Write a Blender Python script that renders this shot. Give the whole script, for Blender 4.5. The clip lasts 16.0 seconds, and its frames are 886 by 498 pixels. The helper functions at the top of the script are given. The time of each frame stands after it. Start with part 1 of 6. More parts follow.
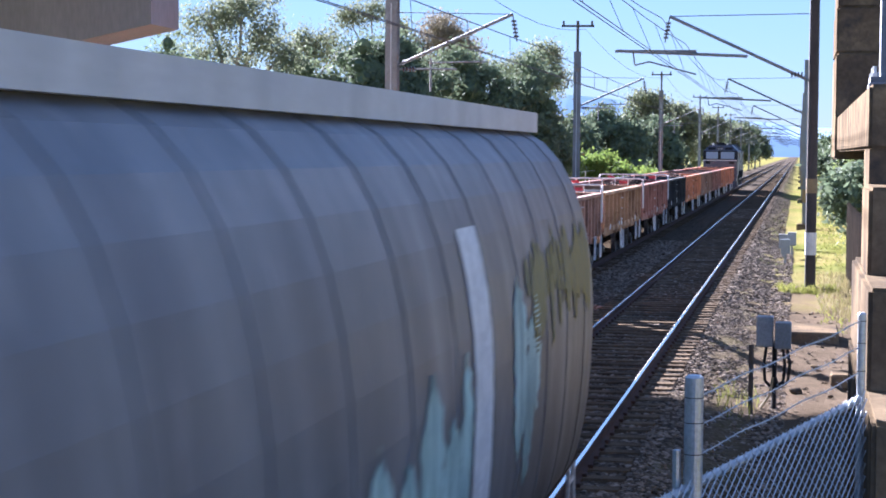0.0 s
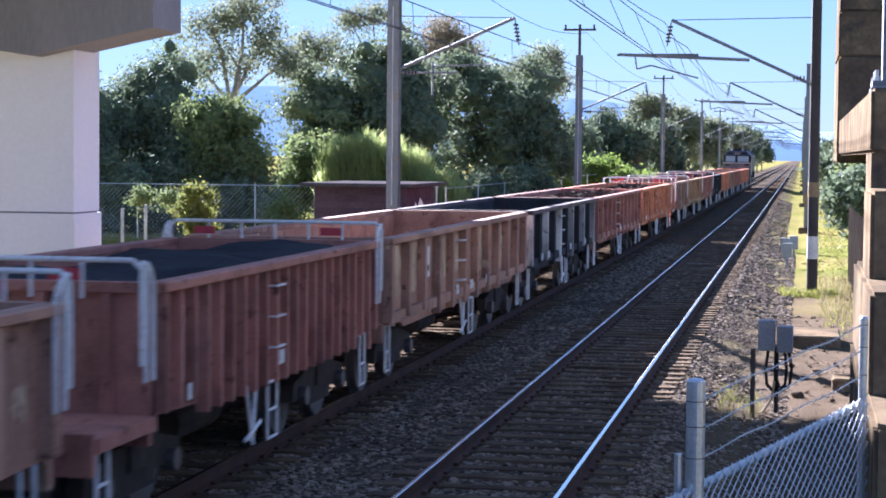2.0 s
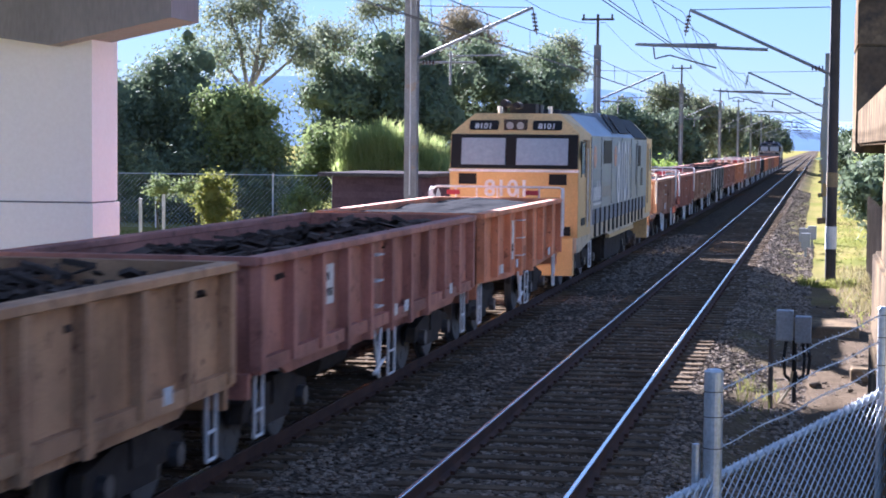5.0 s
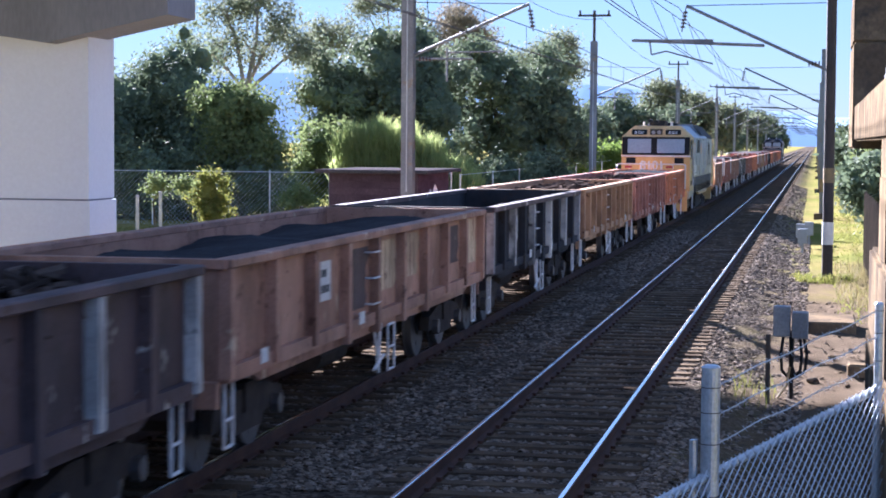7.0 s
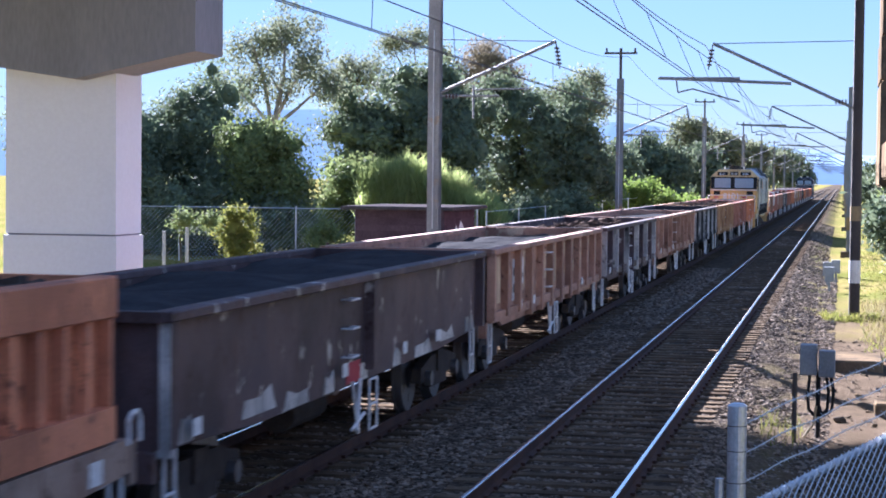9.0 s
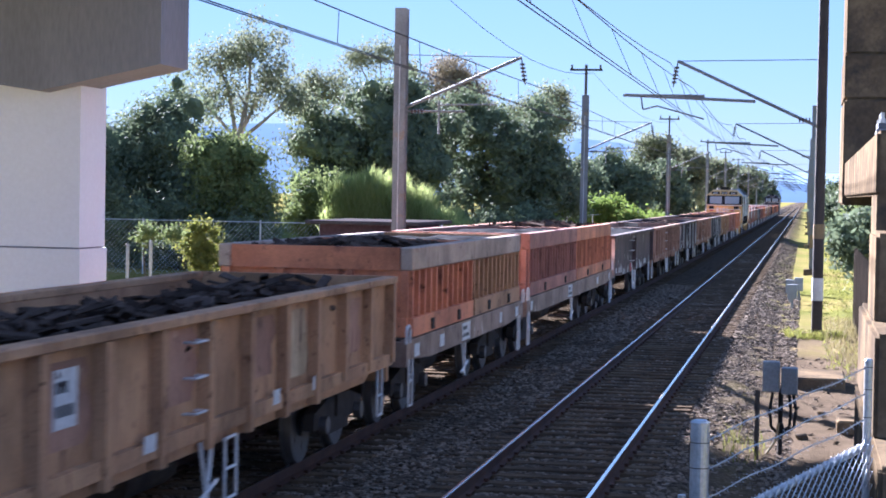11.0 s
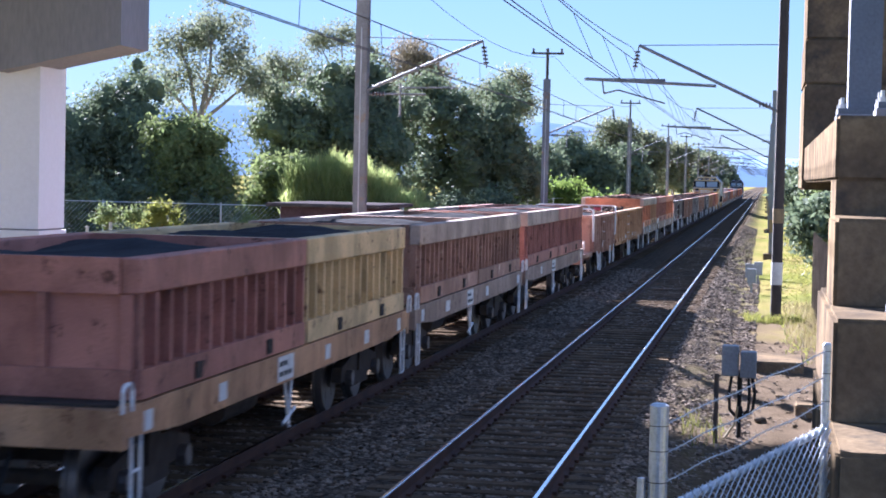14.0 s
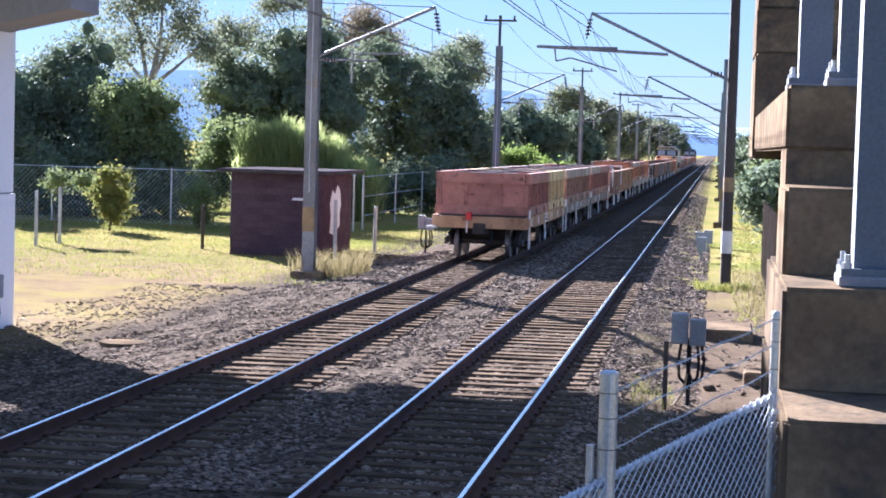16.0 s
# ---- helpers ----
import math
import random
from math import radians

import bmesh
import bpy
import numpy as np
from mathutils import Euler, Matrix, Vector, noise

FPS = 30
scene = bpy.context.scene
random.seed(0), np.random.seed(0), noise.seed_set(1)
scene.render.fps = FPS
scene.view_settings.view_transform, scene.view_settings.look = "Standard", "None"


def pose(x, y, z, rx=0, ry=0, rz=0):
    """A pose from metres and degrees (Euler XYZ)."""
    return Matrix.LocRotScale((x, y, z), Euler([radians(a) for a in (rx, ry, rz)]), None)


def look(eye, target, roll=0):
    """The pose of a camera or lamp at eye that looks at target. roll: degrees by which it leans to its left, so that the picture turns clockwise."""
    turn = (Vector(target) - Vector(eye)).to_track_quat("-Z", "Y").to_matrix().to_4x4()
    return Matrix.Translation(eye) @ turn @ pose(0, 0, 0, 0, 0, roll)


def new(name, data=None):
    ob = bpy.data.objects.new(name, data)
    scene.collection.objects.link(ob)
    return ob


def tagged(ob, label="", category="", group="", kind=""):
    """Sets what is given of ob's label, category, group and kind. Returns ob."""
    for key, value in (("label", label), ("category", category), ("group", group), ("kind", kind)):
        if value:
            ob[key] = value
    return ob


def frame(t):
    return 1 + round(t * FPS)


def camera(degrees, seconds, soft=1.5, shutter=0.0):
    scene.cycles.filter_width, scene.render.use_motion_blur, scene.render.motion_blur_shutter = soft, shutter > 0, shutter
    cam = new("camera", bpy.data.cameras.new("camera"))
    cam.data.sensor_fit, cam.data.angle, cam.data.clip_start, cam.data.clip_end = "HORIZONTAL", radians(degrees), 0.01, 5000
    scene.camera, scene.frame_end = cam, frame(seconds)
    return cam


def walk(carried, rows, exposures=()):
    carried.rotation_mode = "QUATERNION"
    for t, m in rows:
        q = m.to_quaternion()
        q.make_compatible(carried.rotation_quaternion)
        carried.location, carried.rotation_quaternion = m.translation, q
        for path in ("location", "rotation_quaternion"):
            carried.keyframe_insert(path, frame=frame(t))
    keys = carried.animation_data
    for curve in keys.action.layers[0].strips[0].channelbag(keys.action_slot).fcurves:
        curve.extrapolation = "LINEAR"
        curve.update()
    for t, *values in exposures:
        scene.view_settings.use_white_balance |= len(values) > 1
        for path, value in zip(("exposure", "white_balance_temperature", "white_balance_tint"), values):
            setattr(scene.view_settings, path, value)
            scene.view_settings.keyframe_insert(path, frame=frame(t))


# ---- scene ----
# ---- camera ----
cam = camera(26.35, 16.0, soft=1.8, shutter=0.22)
EYE = (0.0, 0.0, 3.26)
TURNS = [
    (0.0, 87.046, -0.497, 10.640), (0.5, 87.091, -0.449, 10.656), (1.0, 87.108, -0.456, 10.665),
    (1.5, 87.129, -0.486, 10.665), (2.0, 87.151, -0.545, 10.698), (2.5, 87.175, -0.522, 10.790),
    (3.0, 87.155, -0.531, 10.941), (3.5, 87.071, -0.534, 11.089), (4.0, 86.946, -0.590, 11.197),
    (5.0, 86.840, -0.560, 11.235), (6.3, 86.761, -0.485, 11.144), (6.5, 86.761, -0.485, 11.138),
    (7.0, 86.736, -0.435, 11.137), (7.5, 86.783, -0.413, 11.227), (8.0, 86.941, -0.428, 11.440),
    (8.5, 87.306, -0.467, 11.710), (9.0, 87.842, -0.621, 11.928), (9.2, 88.066, -0.670, 11.934),
    (10.2, 88.520, -0.900, 11.400), (11.3, 88.216, -1.040, 10.740), (11.5, 88.161, -1.030, 10.701),
    (12.0, 87.998, -1.035, 10.698), (12.5, 87.952, -1.039, 10.690), (13.0, 87.964, -1.085, 10.539),
    (13.5, 87.937, -1.174, 10.166), (14.0, 87.827, -1.295, 9.687), (14.5, 87.540, -1.479, 9.155),
    (15.0, 87.237, -1.584, 8.704), (15.5, 86.987, -1.677, 8.410), (16.0, 86.860, -1.678, 8.229)]
walk(cam, [(t, pose(*EYE, a, b, c)) for t, a, b, c in TURNS], exposures=[(0, 3.97, 4800, 27), (16, 3.97, 4800, 27)])

# ---- light ----
SUN = Vector((-0.545, 0.839, 0.394)).normalized()
world = bpy.data.worlds.new("sky")
scene.world = world
world.use_nodes = True
sky = world.node_tree.nodes.new("ShaderNodeTexSky")
sky.sky_type = "NISHITA"
sky.sun_disc = False
sky.sun_elevation = math.asin(SUN.z)
sky.sun_rotation = math.atan2(SUN.x, SUN.y)
sky.air_density, sky.dust_density, sky.ozone_density = 1.0, 0.0, 3.5
back = world.node_tree.nodes["Background"]
back.inputs["Strength"].default_value = 0.0038
world.node_tree.links.new(sky.outputs["Color"], back.inputs["Color"])
# thin even haze over the whole dome
haze = world.node_tree.nodes.new("ShaderNodeBackground")
haze.inputs["Color"].default_value = (0.58, 0.77, 0.95, 1)
haze.inputs["Strength"].default_value = 0.029
both_skies = world.node_tree.nodes.new("ShaderNodeAddShader")
world.node_tree.links.new(back.outputs[0], both_skies.inputs[0])
world.node_tree.links.new(haze.outputs[0], both_skies.inputs[1])
world.node_tree.links.new(both_skies.outputs[0], world.node_tree.nodes["World Output"].inputs["Surface"])
sun_data = bpy.data.lights.new("sun", "SUN")
sun_data.energy, sun_data.angle, sun_data.color = 3.2, radians(0.5), (1.0, 0.86, 0.64)
sun = new("sun", sun_data)
sun.matrix_world = look((0, 0, 60), Vector((0, 0, 60)) - SUN)


# ---- materials ----
def link(nt, a, b):
    nt.links.new(a, b)


def ramp(nt, fac, stops):
    r = nt.nodes.new("ShaderNodeValToRGB")
    e = r.color_ramp.elements
    while len(e) < len(stops):
        e.new(0.5)
    for k, (p, c) in zip(e, stops):
        k.position, k.color = p, (*c, 1) if len(c) == 3 else c
    link(nt, fac, r.inputs[0])
    return r.outputs[0]


def grey(v):
    return (v, v, v)


def mixed(nt, fac, a, b, mode="MIX"):
    m = nt.nodes.new("ShaderNodeMix")
    m.data_type, m.blend_type = "RGBA", mode
    for slot, val in ((0, fac), (6, a), (7, b)):
        if hasattr(val, "links") or hasattr(val, "is_linked"):
            link(nt, val, m.inputs[slot])
        else:
            m.inputs[slot].default_value = val if slot == 0 else (*val, 1)
    return m.outputs[2]


def noise_tex(nt, vec, scale, detail=4, rough=0.55):
    n = nt.nodes.new("ShaderNodeTexNoise")
    n.inputs["Scale"].default_value, n.inputs["Detail"].default_value = scale, detail
    n.inputs["Roughness"].default_value = rough
    link(nt, vec, n.inputs["Vector"])
    return n.outputs["Fac"]


def coords(nt, stretch=(1, 1, 1), shift=True, world_space=False):
    if world_space:
        src = nt.nodes.new("ShaderNodeNewGeometry").outputs["Position"]
    else:
        src = nt.nodes.new("ShaderNodeTexCoord").outputs["Object"]
    m = nt.nodes.new("ShaderNodeMapping")
    m.inputs["Scale"].default_value = stretch
    link(nt, src, m.inputs["Vector"])
    if shift:
        info = nt.nodes.new("ShaderNodeObjectInfo")
        mul = nt.nodes.new("ShaderNodeMath")
        mul.operation = "MULTIPLY"
        mul.inputs[1].default_value = 37.0
        link(nt, info.outputs["Random"], mul.inputs[0])
        link(nt, mul.outputs[0], m.inputs["Location"])
    return m.outputs["Vector"]


def start_material(name, rough, metal):
    m = bpy.data.materials.new(name)
    m.use_nodes = True
    nt = m.node_tree
    b = nt.nodes["Principled BSDF"]
    b.inputs["Roughness"].default_value, b.inputs["Metallic"].default_value = rough, metal
    b.inputs["Specular IOR Level"].default_value = 0.0 if rough > 0.86 else 0.16 if rough > 0.5 else 0.4
    return m, nt, b


def bumped(nt, b, height, strength, distance=0.02):
    n = nt.nodes.new("ShaderNodeBump")
    n.inputs["Strength"].default_value, n.inputs["Distance"].default_value = strength, distance
    link(nt, height, n.inputs["Height"])
    link(nt, n.outputs[0], b.inputs["Normal"])


def plain(name, c1, c2, rough=0.6, metal=0.0, scale=2.0, fine=30.0, bump=0.15, stretch=(1, 1, 1), worn=None, worn_at=(0.6, 0.68), island=0.0, grain=0.55):
    """A surface of two tones at two scales, with patches of a third where it is worn."""
    m, nt, b = start_material(name, rough, metal)
    v = coords(nt, stretch)
    big, small = noise_tex(nt, v, scale), noise_tex(nt, v, fine, 3)
    col = mixed(nt, ramp(nt, big, [(0.35, grey(0)), (0.65, grey(1))]), c1, c2)
    col = mixed(nt, grain, col, ramp(nt, small, [(0.25, grey(0.55)), (0.75, grey(1.25))]), "MULTIPLY")
    if worn:
        patch = ramp(nt, noise_tex(nt, v, scale * 2.3, 6, 0.65), [(worn_at[0], grey(0)), (worn_at[1], grey(1))])
        col = mixed(nt, patch, col, worn)
    if island:
        rnd = nt.nodes.new("ShaderNodeNewGeometry").outputs["Random Per Island"]
        col = mixed(nt, 1.0, col, ramp(nt, rnd, [(0, grey(1 - island)), (1, grey(1 + island))]), "MULTIPLY")
    link(nt, col, b.inputs["Base Color"])
    rg = ramp(nt, small, [(0.2, grey(max(0, rough - 0.12))), (0.8, grey(min(1, rough + 0.12)))])
    link(nt, rg, b.inputs["Roughness"])
    if bump:
        bumped(nt, b, small, bump)
    return m


def wagon_paint(name, paint, paint2, rust=(0.11, 0.045, 0.025), scrape=None, rust_at=0.56, rough=0.62):
    """Old wagon paint: faded panels, rust that runs down in streaks, scraped spots and road dirt."""
    m, nt, b = start_material(name, rough, 0.0)
    v = coords(nt, (1, 1, 1))
    streak = coords(nt, (1.0, 7.0, 0.7))
    col = mixed(nt, ramp(nt, noise_tex(nt, v, 0.9), [(0.38, grey(0)), (0.62, grey(1))]), paint, paint2)
    run = ramp(nt, noise_tex(nt, streak, 1.6, 6, 0.6), [(rust_at, grey(0)), (rust_at + 0.14, grey(1))])
    col = mixed(nt, run, col, rust)
    spot = ramp(nt, noise_tex(nt, v, 4.5, 7, 0.7), [(0.58, grey(0)), (0.66, grey(1))])
    col = mixed(nt, spot, col, tuple(0.6 * c for c in rust))
    if scrape:
        sc = ramp(nt, noise_tex(nt, coords(nt, (1, 2.2, 1.3)), 1.3, 7, 0.66), [(0.62, grey(0)), (0.66, grey(1))])
        col = mixed(nt, sc, col, scrape)
    stain = ramp(nt, noise_tex(nt, coords(nt, (1, 1.0, 0.8)), 0.75, 6, 0.65), [(0.4, grey(1.2)), (0.5, grey(1.0)), (0.6, grey(0.62))])
    col = mixed(nt, 0.8, col, stain, "MULTIPLY")
    fine = noise_tex(nt, v, 45, 3)
    col = mixed(nt, 0.5, col, ramp(nt, fine, [(0.25, grey(0.6)), (0.75, grey(1.25))]), "MULTIPLY")
    link(nt, col, b.inputs["Base Color"])
    bumped(nt, b, fine, 0.2)
    return m


def flat_sheen(name, col, rough, metal=0.0):
    m, nt, b = start_material(name, rough, metal)
    b.inputs["Base Color"].default_value = (*col, 1)
    v = coords(nt)
    n = noise_tex(nt, v, 14, 4)
    link(nt, mixed(nt, 0.6, col, ramp(nt, n, [(0.2, grey(0.7)), (0.8, grey(1.2))]), "MULTIPLY"), b.inputs["Base Color"])
    return m


def leaf_material(name, c1, c2, through_light=0.25):
    m, nt, b = start_material(name, 0.84, 0.0)
    rnd = nt.nodes.new("ShaderNodeNewGeometry").outputs["Random Per Island"]
    v = coords(nt, (1, 1, 1))
    col = mixed(nt, rnd, c1, c2)
    col = mixed(nt, 0.6, col, ramp(nt, noise_tex(nt, v, 0.35), [(0.3, grey(0.55)), (0.7, grey(1.3))]), "MULTIPLY")
    link(nt, col, b.inputs["Base Color"])
    tr = nt.nodes.new("ShaderNodeBsdfTranslucent")
    link(nt, col, tr.inputs["Color"])
    mix = nt.nodes.new("ShaderNodeMixShader")
    mix.inputs[0].default_value = through_light
    link(nt, b.outputs[0], mix.inputs[1])
    link(nt, tr.outputs[0], mix.inputs[2])
    link(nt, mix.outputs[0], nt.nodes["Material Output"].inputs["Surface"])
    return m


def ground_material():
    """Field grass with bare sandy patches, grey ballast beside the rails, brown dirt on the near side."""
    m, nt, b = start_material("ground", 0.95, 0.0)
    v = coords(nt, shift=False, world_space=True)
    sep = nt.nodes.new("ShaderNodeSeparateXYZ")
    link(nt, nt.nodes.new("ShaderNodeNewGeometry").outputs["Position"], sep.inputs[0])

    def window(out, a, bb, soft):
        r = nt.nodes.new("ShaderNodeMapRange")
        r.interpolation_type = "SMOOTHSTEP"
        for key, val in (("From Min", a - soft), ("From Max", a + soft), ("To Min", 0), ("To Max", 1)):
            r.inputs[key].default_value = val
        link(nt, out, r.inputs["Value"])
        r2 = nt.nodes.new("ShaderNodeMapRange")
        r2.interpolation_type = "SMOOTHSTEP"
        for key, val in (("From Min", bb - soft), ("From Max", bb + soft), ("To Min", 1), ("To Max", 0)):
            r2.inputs[key].default_value = val
        link(nt, out, r2.inputs["Value"])
        mul = nt.nodes.new("ShaderNodeMath")
        mul.operation = "MULTIPLY"
        link(nt, r.outputs[0], mul.inputs[0])
        link(nt, r2.outputs[0], mul.inputs[1])
        return mul.outputs[0]

    wob = nt.nodes.new("ShaderNodeMath")
    wob.operation = "MULTIPLY_ADD"
    link(nt, noise_tex(nt, v, 0.45, 5), wob.inputs[0])
    wob.inputs[1].default_value = 2.2
    add = nt.nodes.new("ShaderNodeMath")
    add.operation = "ADD"
    add.inputs[1].default_value = -1.1
    link(nt, sep.outputs[0], wob.inputs[2])
    link(nt, wob.outputs[0], add.inputs[0])
    x = add.outputs[0]
    wy = nt.nodes.new("ShaderNodeMath")
    wy.operation = "MULTIPLY_ADD"
    link(nt, noise_tex(nt, v, 0.16, 5), wy.inputs[0])
    wy.inputs[1].default_value = 26.0
    link(nt, sep.outputs[1], wy.inputs[2])
    y = wy.outputs[0]
    big, mid, fine = noise_tex(nt, v, 0.12), noise_tex(nt, v, 1.1, 6, 0.65), noise_tex(nt, v, 22, 4, 0.6)
    grass = mixed(nt, ramp(nt, mid, [(0.35, grey(0)), (0.65, grey(1))]), (0.19, 0.17, 0.052), (0.25, 0.205, 0.08))
    grass = mixed(nt, ramp(nt, big, [(0.45, grey(0)), (0.6, grey(1))]), grass, (0.16, 0.165, 0.042))
    sand = mixed(nt, ramp(nt, mid, [(0.3, grey(0)), (0.7, grey(1))]), (0.22, 0.165, 0.098), (0.14, 0.11, 0.064))
    bare = window(y, 20, 72, 9)
    thin = nt.nodes.new("ShaderNodeMath")
    thin.operation = "MULTIPLY"
    link(nt, bare, thin.inputs[0])
    link(nt, ramp(nt, noise_tex(nt, v, 0.55, 7, 0.7), [(0.34, grey(0.15)), (0.56, grey(1))]), thin.inputs[1])
    field = mixed(nt, thin.outputs[0], grass, sand)
    dirt = mixed(nt, ramp(nt, mid, [(0.3, grey(0)), (0.7, grey(1))]), (0.085, 0.065, 0.044), (0.15, 0.115, 0.078))
    near_dirt = window(y, -400, 62, 5)
    right = window(x, -0.9, 3.5, 0.5)
    both = nt.nodes.new("ShaderNodeMath")
    both.operation = "MULTIPLY"
    link(nt, near_dirt, both.inputs[0])
    link(nt, right, both.inputs[1])
    col = mixed(nt, both.outputs[0], field, dirt)
    stones = nt.nodes.new("ShaderNodeTexVoronoi")
    stones.inputs["Scale"].default_value = 17
    link(nt, v, stones.inputs["Vector"])
    gravel = ramp(nt, stones.outputs["Color"], [(0.1, (0.03, 0.026, 0.022)), (0.5, (0.08, 0.066, 0.052)), (0.9, (0.17, 0.14, 0.105))])
    col = mixed(nt, window(x, -11.6, -1.0, 0.9), col, gravel)
    col = mixed(nt, 0.6, col, ramp(nt, fine, [(0.25, grey(0.55)), (0.75, grey(1.3))]), "MULTIPLY")
    link(nt, col, b.inputs["Base Color"])
    bumped(nt, b, fine, 0.7, 0.05)
    return m


M = dict(
    ground=ground_material(),
    stone=plain("ballast_stone", (0.165, 0.136, 0.106), (0.215, 0.176, 0.137), 0.88, island=0.6, bump=0.3, scale=0.5, fine=12),
    sleeper=plain("sleeper_concrete", (0.16, 0.122, 0.082), (0.075, 0.058, 0.042), 0.9, scale=1.5, bump=0.3),
    rail_top=flat_sheen("rail_head_polished", (0.86, 0.85, 0.84), 0.16, 1.0),
    rail=plain("rail_web_rust", (0.09, 0.05, 0.035), (0.06, 0.035, 0.028), 0.85),
    galv=plain("galvanised_steel", (0.6, 0.62, 0.63), (0.46, 0.48, 0.5), 0.42, 0.6, scale=3, fine=50, bump=0.05),
    mast=plain("weathered_mast_steel", (0.27, 0.28, 0.29), (0.2, 0.205, 0.215), 0.6, 0.3, scale=0.8, fine=20, bump=0.1, worn=(0.3, 0.2, 0.1), worn_at=(0.6, 0.72)),
    mast_dark=plain("dark_timber_mast", (0.05, 0.045, 0.042), (0.075, 0.065, 0.06), 0.85, scale=1.0, bump=0.3),
    yellow=plain("yellow_band", (0.36, 0.26, 0.12), (0.22, 0.17, 0.1), 0.8),
    white=plain("white_band", (0.75, 0.75, 0.72), (0.6, 0.6, 0.57), 0.7),
    wire=flat_sheen("dark_copper_wire", (0.07, 0.06, 0.05), 0.6, 0.4),
    insulator=flat_sheen("brown_porcelain", (0.06, 0.035, 0.03), 0.25),
    concrete=plain("aged_concrete", (0.22, 0.165, 0.1), (0.1, 0.078, 0.055), 0.95, scale=1.1, fine=18, bump=0.35, worn=(0.06, 0.055, 0.05), worn_at=(0.5, 0.7)),
    concrete_wall=plain("grey_concrete", (0.27, 0.275, 0.3), (0.22, 0.225, 0.245), 0.9, scale=0.5, fine=16, bump=0.15, stretch=(1, 1, 0.25), grain=0.3),
    white_pier=plain("white_painted_concrete", (0.78, 0.81, 0.87), (0.74, 0.77, 0.83), 0.8, scale=0.25, fine=14, bump=0.0, grain=0.1),
    steel_blue=plain("blue_grey_painted_steel", (0.12, 0.145, 0.185), (0.095, 0.115, 0.15), 0.5, 0.0, scale=1, fine=40, bump=0.05),
    shed_wall=plain("maroon_painted_boards", (0.1, 0.07, 0.085), (0.07, 0.048, 0.06), 0.9, scale=1.2, stretch=(1, 1, 0.4)),
    shed_roof=plain("shed_roof_sheet", (0.06, 0.055, 0.06), (0.09, 0.08, 0.08), 0.95),
    timber=plain("grey_timber", (0.13, 0.11, 0.09), (0.08, 0.067, 0.057), 0.9, stretch=(1, 1, 0.2), bump=0.4),
    pale_post=plain("pale_post", (0.55, 0.55, 0.52), (0.42, 0.42, 0.4), 0.8),
    box_grey=plain("grey_enamel_box", (0.3, 0.33, 0.36), (0.23, 0.25, 0.275), 0.5),
    rubber=flat_sheen("black_rubber", (0.015, 0.015, 0.016), 0.6),
    hose=flat_sheen("sandy_conduit", (0.4, 0.3, 0.16), 0.7),
    bogie=plain("bogie_grime", (0.035, 0.03, 0.028), (0.06, 0.05, 0.043), 0.85, scale=4, bump=0.3),
    wheel=flat_sheen("wheel_steel", (0.16, 0.15, 0.15), 0.45, 0.7),
    white_rail=plain("white_handrail_paint", (0.78, 0.77, 0.76), (0.62, 0.6, 0.58), 0.55, worn=(0.3, 0.16, 0.1), worn_at=(0.66, 0.72)),
    label=plain("white_panel", (0.75, 0.76, 0.76), (0.6, 0.61, 0.61), 0.6, scale=8),
    label_ink=flat_sheen("panel_ink", (0.05, 0.055, 0.06), 0.7),
    red_sign=flat_sheen("red_sign", (0.4, 0.06, 0.07), 0.65),
    red_light=flat_sheen("red_lamp_lens", (0.6, 0.03, 0.03), 0.25),
    coal=plain("dark_fines_load", (0.045, 0.046, 0.05), (0.07, 0.07, 0.074), 0.95, scale=1.2, fine=25, bump=0.9),
    scrap=plain("rusty_scrap_load", (0.06, 0.045, 0.038), (0.11, 0.085, 0.07), 0.9, 0.0, scale=3, island=0.6, bump=0.4),
    hill=None,
)
# far ridge: air haze put into the blue colour, plus a weak glow
m, nt, b = start_material("haze_painted_ridge", 1.0, 0.0)
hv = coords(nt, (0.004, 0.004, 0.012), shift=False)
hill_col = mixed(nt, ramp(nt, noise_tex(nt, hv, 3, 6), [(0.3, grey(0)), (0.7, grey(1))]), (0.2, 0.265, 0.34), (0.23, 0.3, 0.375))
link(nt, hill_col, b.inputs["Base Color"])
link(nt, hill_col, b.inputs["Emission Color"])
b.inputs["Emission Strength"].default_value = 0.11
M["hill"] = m
